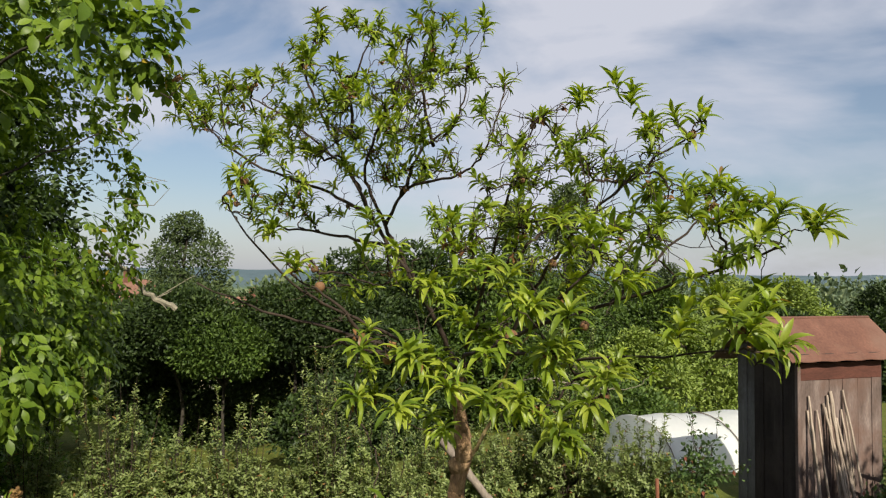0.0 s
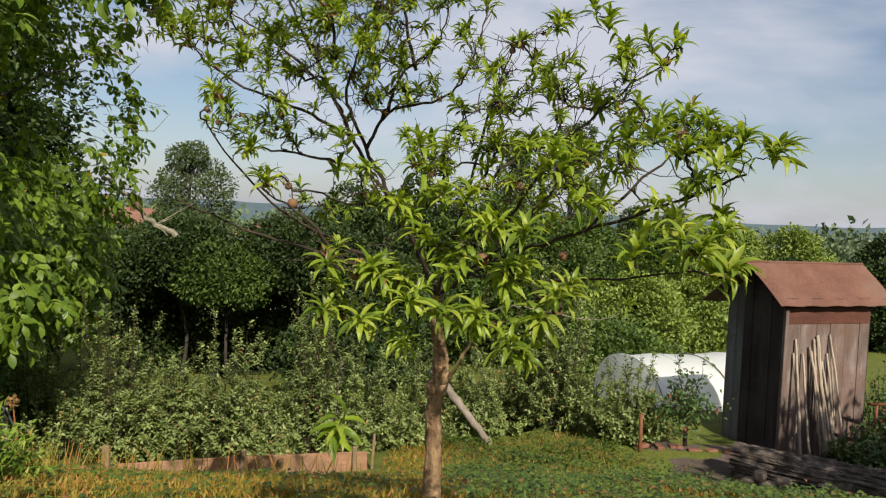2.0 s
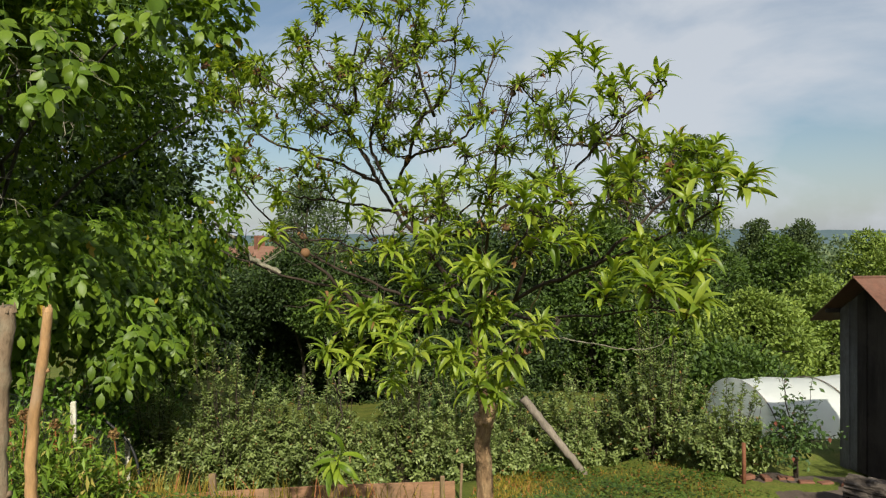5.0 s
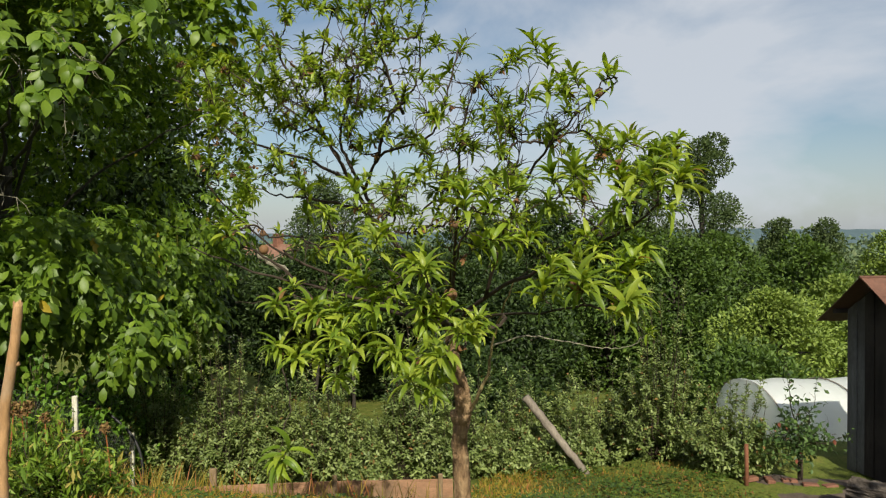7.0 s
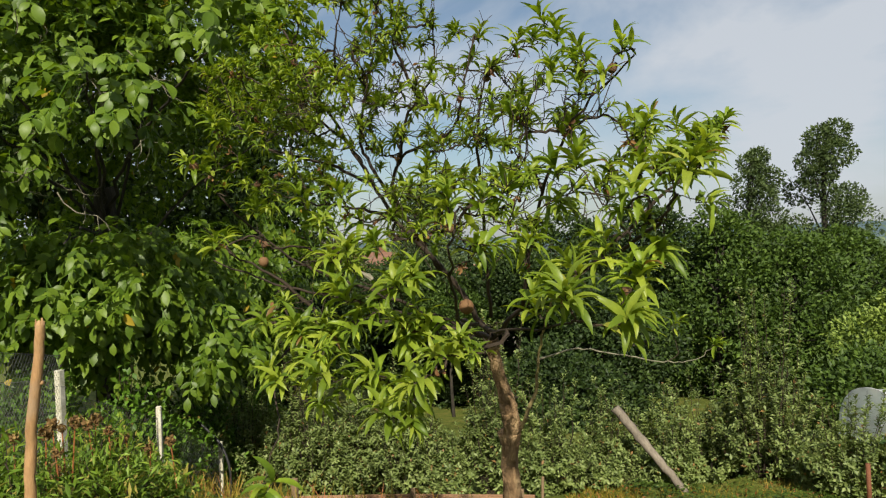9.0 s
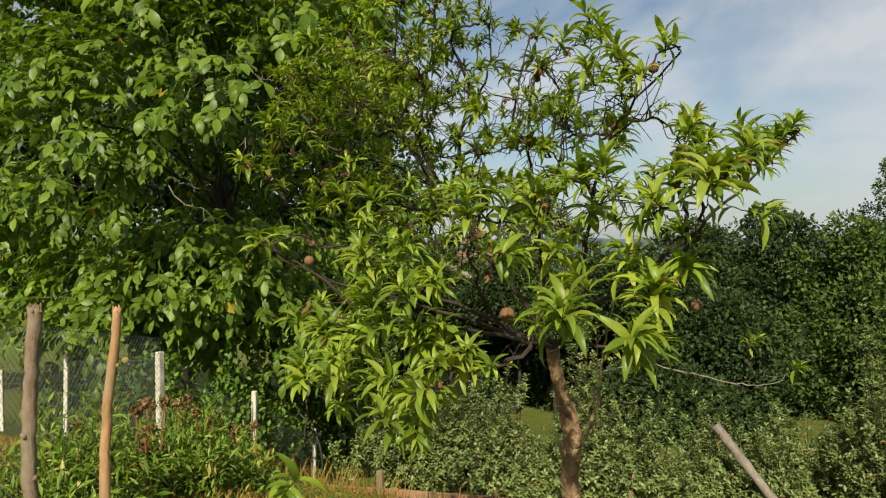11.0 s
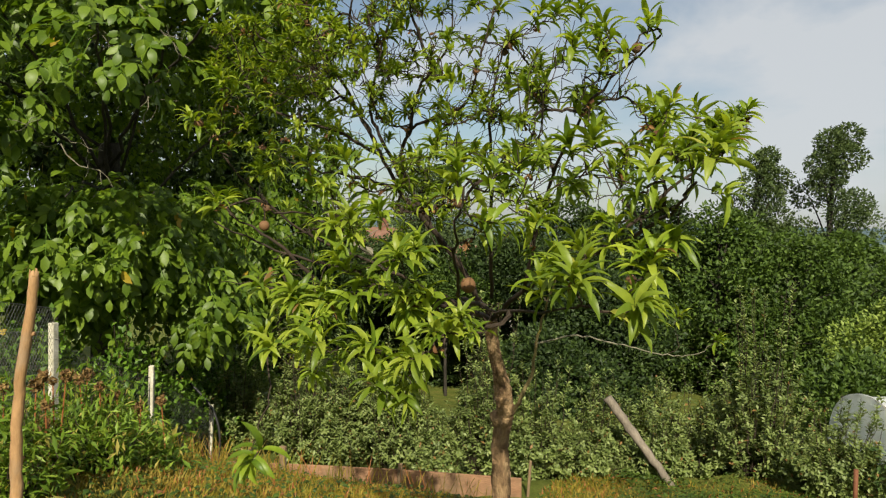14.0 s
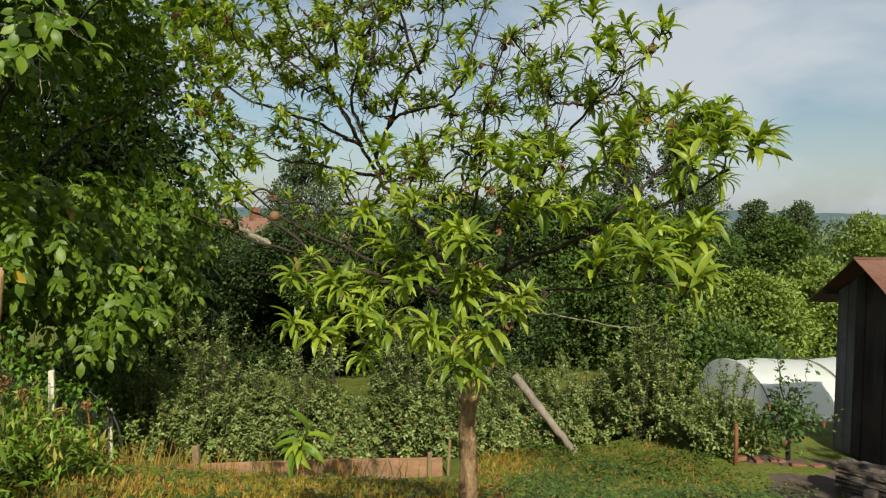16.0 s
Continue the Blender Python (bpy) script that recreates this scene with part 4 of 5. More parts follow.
        bare.append(tube(np.array([o - [0.3, 0, 0], o, o + np.array([rng.uniform(0.15, 0.4), 0, rng.uniform(-0.1, 0.3)])]), [0.008, 0.006, 0.003], 4, 0, False))
    tagged(part("bare_twigs", mesh_from("bare_twigs", *join(bare), M_PALE_TWIG), tree, "pale bare lichened twigs"), kind="stuff")
    tagged(part("leaf_stalks", mesh_from("leaf_stalks", *join(stalks), M_SHRUB), tree), kind="stuff")


build_walnut()


def leafy_bush(name, label, category, at, size, shoots, leaves, leaf, mat, upright=0.6, seed=1, group="", wide=0.5, fold=0.3, bark=None, leaders=0, low=0.04, stem=0.0, tuft=1):
    """A bush of many upright shoots, each set with small alternate leaves."""
    r = np.random.default_rng(seed)
    z0 = float(height(at[0], at[1])) - 0.04
    ob = thing(name, label, category, group, at=(at[0], at[1], z0))
    B, W, U, L, stems = [], [], [], [], []
    for i in range(shoots):
        a, q = r.uniform(0, 2 * np.pi), np.sqrt(r.random())
        out = np.array([np.cos(a) * size[0], np.sin(a) * size[1], 0]) * q
        top = size[2] * (1 - 0.5 * q * q) * r.uniform(0.5, 0.98)
        if i < leaders:
            top = size[2] * r.uniform(0.98, 1.28)
            out = out * 0.8
        foot = out * 0.22
        pts = np.array([foot, foot + (out - foot) * 0.55 + [0, 0, top * 0.45], out + [0, 0, top]])
        if stem:
            pts = np.array([out * 0.02, out * 0.05 + [0, 0, stem], out * 0.6 + [0, 0, stem + (top - stem) * 0.5], out + [0, 0, max(top, stem * 0.9)]])
        line = curve(pts, 5, 0.012)
        stems.append(tube(line, np.linspace(0.009, 0.002, len(line)), 4, 0, False))
        for k in range(leaves // tuft if tuft > 1 else 0):
            x = r.uniform(low, 1.0) ** 0.75 * (len(line) - 1)
            j = min(int(x), len(line) - 2)
            p = line[j] + (line[j + 1] - line[j]) * (x - j) + r.normal(size=3) * 0.035 * (1.15 - x / len(line))
            along = unit(line[j + 1] - line[j] + r.normal(size=3) * 0.03)
            side = unit(np.cross(along, r.normal(size=3)))
            for q in range(tuft):
                turn = side * np.cos(q * 2.4) + np.cross(along, side) * np.sin(q * 2.4)
                B.append(p + along * 0.012 * q)
                W.append(unit(along * r.uniform(0.3, 1.1) + turn + np.array([0, 0, 0.15])))
                U.append(along + np.array([0, 0, 0.6]) + r.normal(size=3) * 0.3)
                L.append(r.uniform(*leaf) * (1.1 - 0.3 * x / len(line)))
        for k in range(leaves if tuft == 1 else 0):
            s = r.uniform(low, 1.0) ** 0.75
            x = s * (len(line) - 1)
            j = min(int(x), len(line) - 2)
            p = line[j] + (line[j + 1] - line[j]) * (x - j)
            B.append(p + r.normal(size=3) * (0.03 + 0.11 * (1.1 - s)))
            along = unit(line[j + 1] - line[j])
            W.append(unit(r.normal(size=3) * 0.8 + along * upright + np.array([0, 0, 0.1])))
            U.append(np.array([0, 0, 1.0]) + r.normal(size=3) * 0.5)
            L.append(r.uniform(*leaf) * (1.08 - 0.35 * s))
    B, W, U, L = np.array(B), np.array(W), np.array(U), np.array(L)
    v, f = blades(B, W, U, L, L * wide, r.uniform(0.1, 0.9, len(B)), fold, 2, 0.95)
    tagged(part("leaves", mesh_from("leaves", v, f, mat, True), ob), kind="stuff")
    tagged(part("stems", mesh_from("stems", *join(stems), bark or M_TWIG), ob), kind="stuff")
    return ob


APPLE = "dense young apple bush with small grey-green leaves behind the boards"
for i, (x, y, sx, sy, sz) in enumerate([(-4.75, 8.3, 0.55, 0.55, 1.55), (-3.70, 8.15, 0.66, 0.60, 1.85), (-3.10, 8.30, 0.45, 0.5, 1.20), (-2.45, 8.35, 0.58, 0.55, 1.45), (-1.42, 8.75, 0.52, 0.55, 1.95),
                                        (-0.75, 8.85, 0.55, 0.50, 1.20), (0.15, 9.85, 0.66, 0.50, 1.10), (1.05, 9.95, 0.70, 0.55, 1.12), (1.80, 9.6, 0.66, 0.60, 1.90), (2.55, 9.0, 0.55, 0.42, 0.95),
                                        (-5.9, 8.9, 0.65, 0.6, 1.4), (-1.92, 8.35, 0.36, 0.35, 0.72), (-0.22, 9.3, 0.48, 0.42, 0.95), (0.62, 9.6, 0.42, 0.40, 0.85)]):
    leafy_bush("apple_bush", APPLE, "bush", (x, y), (sx * 1.02, sy * 1.0, sz * 0.97), 84, 105, (0.05, 0.085), M_APPLE, 0.9, 20 + i, "row of apple bushes", 0.50, 0.35, None, 12, tuft=7)

for i, (x, y, sx, sy, sz) in enumerate([(-4.9, 6.6, 0.6, 0.6, 1.15), (-5.8, 6.0, 0.7, 0.6, 1.35), (-5.2, 7.9, 0.6, 0.6, 1.2), (-7.0, 5.9, 0.8, 0.6, 1.4), (-5.5, 7.1, 0.6, 0.5, 1.3), (-7.3, 9.0, 0.9, 0.7, 1.9), (-5.9, 10.0, 0.7, 0.6, 1.5), (-6.6, 10.8, 0.8, 0.6, 1.6), (-4.85, 6.2, 0.42, 0.45, 1.6), (-5.2, 7.2, 0.5, 0.5, 1.9), (-5.6, 8.4, 0.6, 0.5, 2.0), (-5.4, 5.55, 0.5, 0.42, 1.5)]):
    leafy_bush("hazel_bush", "leafy green hazel bush growing against the wire fence", "bush", (x, y), (sx * 1.1, sy, sz * 1.1), 60, 40, (0.08, 0.13), M_SHRUB, 0.4, 50 + i, "bushes behind the fence", 0.6)

for i, (x, y, sx, sy, sz) in enumerate([(-2.95, 3.30, 0.30, 0.28, 0.80), (-2.95, 4.00, 0.34, 0.3, 0.80), (-3.25, 4.75, 0.26, 0.26, 0.5), (-2.60, 3.75, 0.28, 0.26, 0.6), (-2.75, 4.35, 0.22, 0.22, 0.32), (-2.30, 2.90, 0.28, 0.28, 0.75), (-2.65, 2.75, 0.30, 0.28, 0.8), (-4.1, 5.3, 0.4, 0.35, 0.8), (-4.0, 4.75, 0.35, 0.3, 0.8)]):
    leafy_bush("lily_clump", "clump of green lily and peony leaves below the fence", "plant", (x, y), (sx * 1.1, sy * 1.1, sz), 44, 40, (0.06, 0.13), M_FERN, 0.35, 70 + i, "flower bed along the fence", 0.24)


def build_withered_blooms():
    """Brown seed heads on pale stems among the lily leaves."""
    bm = bmesh.new()
    head = []
    for k in range(44):
        d = unit(rng.normal(size=3) + np.array([0, 0, 0.2]))
        head.append(d * rng.uniform(0.6, 1.4))
    head = np.array(head)
    v, f = blades(head * 0.01, head, unit(rng.normal(size=head.shape)), rng.uniform(0.018, 0.045, len(head)), 0.02, rng.uniform(1.2, 2.8, len(head)), 0.6, 3)
    bm.free()
    bloom = mesh_from("bloom", v, f, M_DRYFLOWER, True)
    for i in range(18):
        x, y = rng.uniform(-3.15, -2.6), rng.uniform(2.9, 4.5)
        z = float(height(x, y))
        h = rng.uniform(0.38, 0.68)
        ob = thing("withered_flower", "brown withered flower head on a straw-coloured stem", "flower", "withered flowers by the fence", at=(x, y, z - 0.03))
        lean = rng.normal(size=2) * 0.06
        part("stem", mesh_from("stem", *tube(np.array([(0, 0, 0), (lean[0] * 0.4, lean[1] * 0.4, h * 0.5), (lean[0], lean[1], h)]), [0.006, 0.005, 0.004], 5), M_GRASS), ob)
        b = part("bloom", bloom, ob)
        b.matrix_local = pose(lean[0], lean[1], h, *rng.uniform(-40, 40, 2), rng.uniform(0, 360)) @ Matrix.Scale(rng.uniform(0.8, 1.3), 4)


build_withered_blooms()

# ---- fence ----


def build_fence():
    def pole(label, pts, radii, mat, cat="post"):
        ob = thing("fence_pole", label, cat, "rough poles by the fence", at=pts[0])
        p = np.array(pts) - np.array(pts[0])
        line = curve(p, 7, 0.003)
        r = np.interp(np.linspace(0, 1, len(line)), np.linspace(0, 1, len(radii)), radii)
        part("shaft", mesh_from("shaft", *tube(line, r, 12, 0.045), mat, True), ob)
        for k in range(6):
            a = rng.uniform(0, 6.28)
            c = line[-1] + np.array([np.cos(a), np.sin(a), 0]) * r[-1] * rng.uniform(0.5, 1.0)
            part("splinter", mesh_from("splinter", *tube(np.array([c - [0, 0, 0.02], c + np.array([rng.normal() * 0.004, rng.normal() * 0.004, rng.uniform(0.003, 0.014)])]), [0.007, 0.0025], 4), mat), ob)
        for k in range(2):
            c = line[rng.integers(6, len(line) - 4)]
            a = rng.uniform(0, 6.28)
            d = np.array([np.cos(a), np.sin(a), 0.4])
            part("knot", mesh_from("knot", *tube(np.array([c + d * r[0] * 0.5, c + d * r[0] * 1.25]), [0.012, 0.009], 7), mat, True), ob)
        return ob
    pole("orange-brown peeled pole with a split top", [(-1.69, 2.50, -0.16), (-1.69, 2.51, 0.25), (-1.69, 2.51, 0.60), (-1.63, 2.51, 0.95), (-1.60, 2.51, 1.185)], [0.026, 0.025, 0.0235, 0.022, 0.019], M_POLE)
    pole("thick grey-brown barked pole with a frayed top", [(-1.33, 1.97, -0.12), (-1.32, 1.96, 0.3), (-1.34, 1.96, 0.7), (-1.32, 1.96, 1.0), (-1.30, 1.96, 1.245)], [0.029, 0.027, 0.0255, 0.024, 0.026], M_POLE_GREY)
    posts = [(-3.60, 4.31, 0.59, 0.055), (-4.17, 5.94, -0.09, 0.05), (-4.65, 7.48, -0.91, 0.05), (-5.95, 4.95, 0.27, 0.045), (-7.57, 5.14, -0.05, 0.045), (-5.0, 8.75, -1.1, 0.05)]
    for x, y, top, w in posts:
        z = float(height(x, y)) - 0.25
        ob = thing("fence_post", "whitish weathered square fence post carrying wire netting", "post", "fence posts", at=(x, y, z))
        h = top - z
        bm = box(w, w, h, 0.006, (0, 0, h / 2), (rng.uniform(-1.5, 1.5), rng.uniform(-2, 2), rng.uniform(0, 40)))
        part("shaft", solid("shaft", bm, M_CONCRETE), ob)
        part("wire_tie", mesh_from("wire_tie", *tube([(-w, 0, h - 0.12), (0, -w * 0.75, h - 0.12), (w, 0, h - 0.13)], 0.003, 4), M_WIRE), ob)
    runs = [((-3.60, 4.31), (-4.17, 5.94), 0.42, -0.22), ((-4.17, 5.94), (-4.65, 7.48), -0.22, -1.02), ((-3.60, 4.31), (-5.95, 4.95), 0.52, 0.22), ((-5.95, 4.95), (-7.57, 5.14), 0.22, -0.10), ((-2.45, 2.35), (-3.60, 4.31), 1.08, 0.70)]
    net = thing("wire_netting", "grey diamond wire netting stretched between the posts", "fence")
    for (x0, y0), (x1, y1), t0, t1 in runs:
        a, b = np.array((x0, y0)), np.array((x1, y1))
        span = np.linalg.norm(b - a)
        high, cell = 1.05, 0.05
        rows = []
        for sg in (-1, 1):
            k = np.arange(-int(high / cell) - 1, int(span / cell) + int(high / cell) + 1)
            for c in k * cell:
                pts = []
                for h in (0.0, high):
                    pts.append((c + sg * (h if sg > 0 else h), h))
                u0, u1 = pts[0][0], pts[1][0]
                h0, h1 = 0.0, high
                if u1 != u0:
                    if u0 < 0 or u0 > span:
                        e = 0 if u0 < 0 else span
                        h0 = (e - u0) / (u1 - u0) * high
                        u0n = e
                    else:
                        u0n = u0
                    if u1 < 0 or u1 > span:
                        e = 0 if u1 < 0 else span
                        h1 = (e - u0) / (u1 - u0) * high
                        u1n = e
                    else:
                        u1n = u1
                    if not (0 <= h0 < h1 <= high):
                        continue
                    q = []
                    for u, h in ((u0n, h0), ((u0n + u1n) / 2, (h0 + h1) / 2), (u1n, h1)):
                        s = u / span
                        xy = a + (b - a) * s
                        q.append((xy[0], xy[1], t0 + (t1 - t0) * s - high + h + 0.01 * sg * 0.2))
                    rows.append(tube(np.array(q), 0.0010, 3, 0, False))
        for h in (0.0, high):
            rows.append(tube(np.array([(x0, y0, t0 - high + h), (x1, y1, t1 - high + h)]), 0.002, 4, 0, False))
        part("net_panel", mesh_from("net_panel", *join(rows), M_WIRE), net)
    hose = new("garden_hose", mesh_from("garden_hose", *tube(curve([(-5.55, 7.35, -0.30), (-5.15, 7.4, -0.52), (-4.85, 7.42, -0.72), (-4.62, 7.43, -0.92), (-4.48, 7.42, -1.2), (-4.45, 7.40, float(height(-4.45, 7.40)))], 6), 0.016, 8), M_HOSE, True))
    tagged(hose, "black hose drooping over the last fence post", "hose")


build_fence()

# ---- boards, pegs, prop, stake ----


def build_boards():
    ends = [(-0.66, 7.59, -1.24), (-1.98, 7.37, -1.28), (-3.30, 7.15, -1.35), (-4.35, 6.98, -1.42)]
    for i in range(3):
        a, b = Vector(ends[i]), Vector(ends[i + 1])
        d = b - a
        ang = math.degrees(math.atan2(d.y, d.x))
        ob = thing("garden_board", "reddish weathered board edging the planted terrace", "board", "terrace edging boards", at=tuple((a + b) / 2))
        hgt = 0.30
        bm = box(d.length - 0.012, 0.024, hgt, 0.004, (0, 0, -hgt / 2), (rng.uniform(-2, 2), math.degrees(-math.asin(d.z / d.length)), ang))
        part("plank", solid("plank", bm, M_BOARD), ob)
    for x, y, top, w in [(-3.34, 7.10, -1.14, 0.075), (-1.98, 7.33, -1.20, 0.05), (-0.80, 7.53, -1.17, 0.05), (-0.62, 7.72, -1.08, 0.03)]:
        z = float(height(x, y)) - 0.15
        ob = thing("garden_peg", "grey-brown wooden peg holding the edging boards", "peg", "pegs at the boards", at=(x, y, z))
        bm = box(w, w * 0.7, top - z, 0.006, (0, 0, (top - z) / 2), (rng.uniform(-2, 2), rng.uniform(-3, 3), 8))
        part("shaft", solid("shaft", bm, M_PEG), ob)
    p0, p1 = np.array((0.92, 9.16, -1.80)), np.array((0.0, 9.18, -0.64))
    ob = thing("leaning_prop", "bleached wooden pole leaning among the apple bushes", "pole", at=tuple(p0))
    line = curve([p0 - p0, (p1 - p0) * 0.4 + [0.02, 0, 0], (p1 - p0) * 0.75, p1 - p0], 6, 0.004)
    part("shaft", mesh_from("shaft", *tube(line, np.linspace(0.050, 0.056, len(line)), 14, 0.09), M_PROP, True), ob)
    x, y = 2.62, 8.55
    z = float(height(x, y)) - 0.2
    ob = thing("iron_stake", "short rusty iron stake in the ground", "stake", at=(x, y, z))
    part("shaft", mesh_from("shaft", *tube([(0, 0, 0), (0.005, 0, 0.4), (0.0, 0, 0.68)], 0.024, 8, 0.03), M_RUST, True), ob)


build_boards()

# ---- greenhouse tunnel, sapling ----


def build_tunnel():
    a0 = np.array((3.55, 12.7))
    ax = unit(np.array((0.96, 0.28)))
    cr = np.array((-ax[1], ax[0]))
    ln, half, high = 3.5, 1.25, 1.02
    z = float(height(4.2, 12.4)) - 0.05
    ob = thing("greenhouse_tunnel", "low polytunnel of milky white film on hoops", "greenhouse", at=(a0[0], a0[1], z))
    t = np.linspace(0, np.pi, 21)
    prof = np.stack([np.cos(t) * half, np.sin(t) ** 0.8 * high], axis=1)
    rows = 29
    v = []
    for i in range(rows):
        s = i / (rows - 1) * ln
        sag = 0.035 * abs(math.sin(s / 0.7 * math.pi / 2 + 1.57)) if i not in (0, rows - 1) else 0
        for u, h in prof:
            k = 1 - sag * (h / high)
            c = ax * s + cr * u * k
            v.append((c[0], c[1], h * k + rng.normal() * 0.004))
    m = len(prof)
    f = [(i * m + j, i * m + j + 1, (i + 1) * m + j + 1, (i + 1) * m + j) for i in range(rows - 1) for j in range(m - 1)]
    part("cover", mesh_from("cover", v, f, M_FILM, True), ob)
    for s, nm in ((0.0, "end_sheet"), (ln, "end_sheet")):
        vv, ff = [], []
        for k in range(6):
            for u, h in prof:
                q = 1 - k / 5
                c = ax * (s - 0.02 + 0.03 * rng.normal() * (0 < k < 5)) + cr * u * q
                vv.append((c[0], c[1], h * q))
        for k in range(5):
            for j in range(m - 1):
                ff.append((k * m + j, k * m + j + 1, (k + 1) * m + j + 1, (k + 1) * m + j))
        part(nm, mesh_from(nm, vv, ff, M_FILM, True), ob)
    for i in range(6):
        s = i * 0.7
        pts = [(*(ax * s + cr * u * 0.985), h * 0.985) for u, h in prof]
        part("hoop", mesh_from("hoop", *tube(pts, 0.012, 6), M_PROP, True), ob)


build_tunnel()
leafy_bush("sapling", "dark-leaved young fruit sapling before the white tunnel", "tree", (3.27, 8.80), (0.60, 0.42, 1.34), 26, 34, (0.065, 0.11), M_SAPLING, 0.3, 91, "", 0.55, 0.3, None, 3, 0.40, 0.42)

# ---- shed ----


def build_shed():
    ang = 20
    ux, uy = np.array((math.cos(radians(ang)), math.sin(radians(ang)))), np.array((-math.sin(radians(ang)), math.cos(radians(ang))))
    o = np.array((4.18, 8.38))
    zf = float(height(4.4, 8.9)) - 0.02
    shed = thing("garden_shed", "narrow weathered plank shed with a rusty pitched sheet roof", "shed", at=(o[0], o[1], 0))
    shed.rotation_euler = (0, 0, radians(ang))
    # local x along the ridge, y from the front eave to the back
    wide, deep, z_eave, z_ridge, z_back, ridge_y = 1.95, 1.40, 0.49, 0.99, 0.38, 0.52
    x0, x1, y0, y1 = 0.20, 1.62, 0.13, 1.08

    def under(y):
        return np.interp(y, [0, ridge_y, deep], [z_eave, z_ridge, z_back]) - 0.045
    # gable planks, their shade partly in the dark plank colour
    widths = [0.20, 0.14, 0.17, 0.15, 0.13, 0.16]
    y = y0
    for i, w in enumerate(widths):
        if y + 0.04 > y1:
            break
        w = min(w, y1 - y)
        for side, xx in ((0, x0), (1, x1)):
            bm = bmesh.new()
            out = -0.012 * (i % 2) if side == 0 else 0.012 * (i % 2)
            lo = zf + rng.uniform(0, 0.04)
            vs = []
            for dx in (0, 0.022):
                for yy, zz in ((y + 0.003, lo), (y + w - 0.003, lo), (y + w - 0.003, under(y + w)), (y + 0.003, under(y))):
                    vs.append(bm.verts.new((xx + out + dx, yy, zz)))
            for q in ((0, 1, 2, 3), (7, 6, 5, 4), (0, 4, 5, 1), (1, 5, 6, 2), (2, 6, 7, 3), (3, 7, 4, 0)):
                bm.faces.new([vs[k] for k in q])
            bmesh.ops.recalc_face_normals(bm, faces=bm.faces[:])
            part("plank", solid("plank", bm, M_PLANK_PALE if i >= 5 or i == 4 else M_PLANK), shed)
        y += w
    # front boards and lintel
    x = x0 + 0.02
    for i, w in enumerate([0.24, 0.27, 0.22, 0.26, 0.24, 0.2]):
        w = min(w, x1 - x)
        if w < 0.03:
            break
        bm = box(w - 0.006, 0.022, z_eave - 0.24 - zf, 0.003, (x + w / 2, y0 + rng.uniform(0, 0.006), (z_eave - 0.24 + zf) / 2))
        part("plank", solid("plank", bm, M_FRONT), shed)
        x += w
    part("lintel", solid("lintel", box(x1 - x0 - 0.02, 0.026, 0.21, 0.003, ((x0 + x1) / 2 + 0.01, y0, z_eave - 0.135)), M_LINTEL), shed, "red-brown board under the eave")
    part("corner_post", solid("corner_post", box(0.05, 0.05, z_eave - 0.05 - zf, 0.005, (x0 + 0.005, y0 - 0.02, (z_eave - 0.05 + zf) / 2)), M_FRONT), shed)
    part("back_wall", solid("back_wall", box(x1 - x0, 0.022, z_back + 0.02 - zf, 0.003, ((x0 + x1) / 2, y1, (z_back + 0.02 + zf) / 2)), M_PLANK), shed)
    # roof sheets
    for (ya, za), (yb, zb), nm in (((0, z_eave), (ridge_y, z_ridge), "front"), ((deep, z_back), (ridge_y, z_ridge), "back")):
        n, m = 24, 6
        v, f = [], []
        for lay in (0, 0.012):
            for i in range(n + 1):
                for j in range(m + 1):
                    s = j / m
                    yy, zz = ya + (yb - ya) * s, za + (zb - za) * s
                    v.append((-0.10 * s + (wide + 0.05 * s) * i / n + (0.015 * math.sin(s * 3) if i in (0, n) else 0), yy, zz + lay + 0.006 * math.sin(i * 1.3 + s * 2) * (1 - s)))
        q = (n + 1) * (m + 1)
        for i in range(n):
            for j in range(m):
                a = i * (m + 1) + j
                f.append((a, a + 1, a + m + 2, a + m + 1))
                f.append((q + a, q + a + m + 1, q + a + m + 2, q + a + 1))
        for i in range(n):
            a = i * (m + 1)
            f.append((a, a + m + 1, q + a + m + 1, q + a))
        for j in range(m):
            f.append((j, j + 1, q + j + 1, q + j))
            e = n * (m + 1) + j
            f.append((e, e + 1, q + e + 1, q + e))
        part("roof_sheet", mesh_from("roof_sheet", v, f, M_ROOF), shed)
    part("ridge_cap", mesh_from("ridge_cap", *tube([(-0.10, ridge_y, z_ridge + 0.002), (wide - 0.05, ridge_y, z_ridge + 0.002)], 0.022, 8), M_ROOF, True), shed)
    for yy in (0.10, ridge_y, 1.12):
        part("rafter", solid("rafter", box(wide - 0.06, 0.05, 0.05, 0.004, (wide / 2, yy, float(under(yy)) + 0.012 - (0.03 if yy == ridge_y else 0))), M_PLANK), shed)

    def world_at(lx, ly, z):
        c = o + ux * lx + uy * ly
        return np.array((c[0], c[1], z))
    # sticks leaning on the front
    for i in range(13):
        lx = rng.uniform(0.32, 0.95)
        foot = world_at(lx + rng.uniform(-0.04, 0.14), rng.uniform(-0.16, -0.05), 0)
        foot[2] = float(height(foot[0], foot[1])) - 0.01
        lean = world_at(lx, 0.10, rng.uniform(-0.25, 0.14))
        k = rng.uniform(0.011, 0.020)
        ob = thing("wooden_stick", "long weathered stick leaning on the shed front", "stick", "sticks leaning on the shed", at=tuple(foot))
        line = curve([np.zeros(3), (lean - foot) * 0.5 + rng.normal(size=3) * 0.015, lean - foot], 5, 0.003)
        part("shaft", mesh_from("shaft", *tube(line, np.linspace(k * 1.1, k * 0.8, len(line)), 7, 0.05), M_STICK, True), ob)
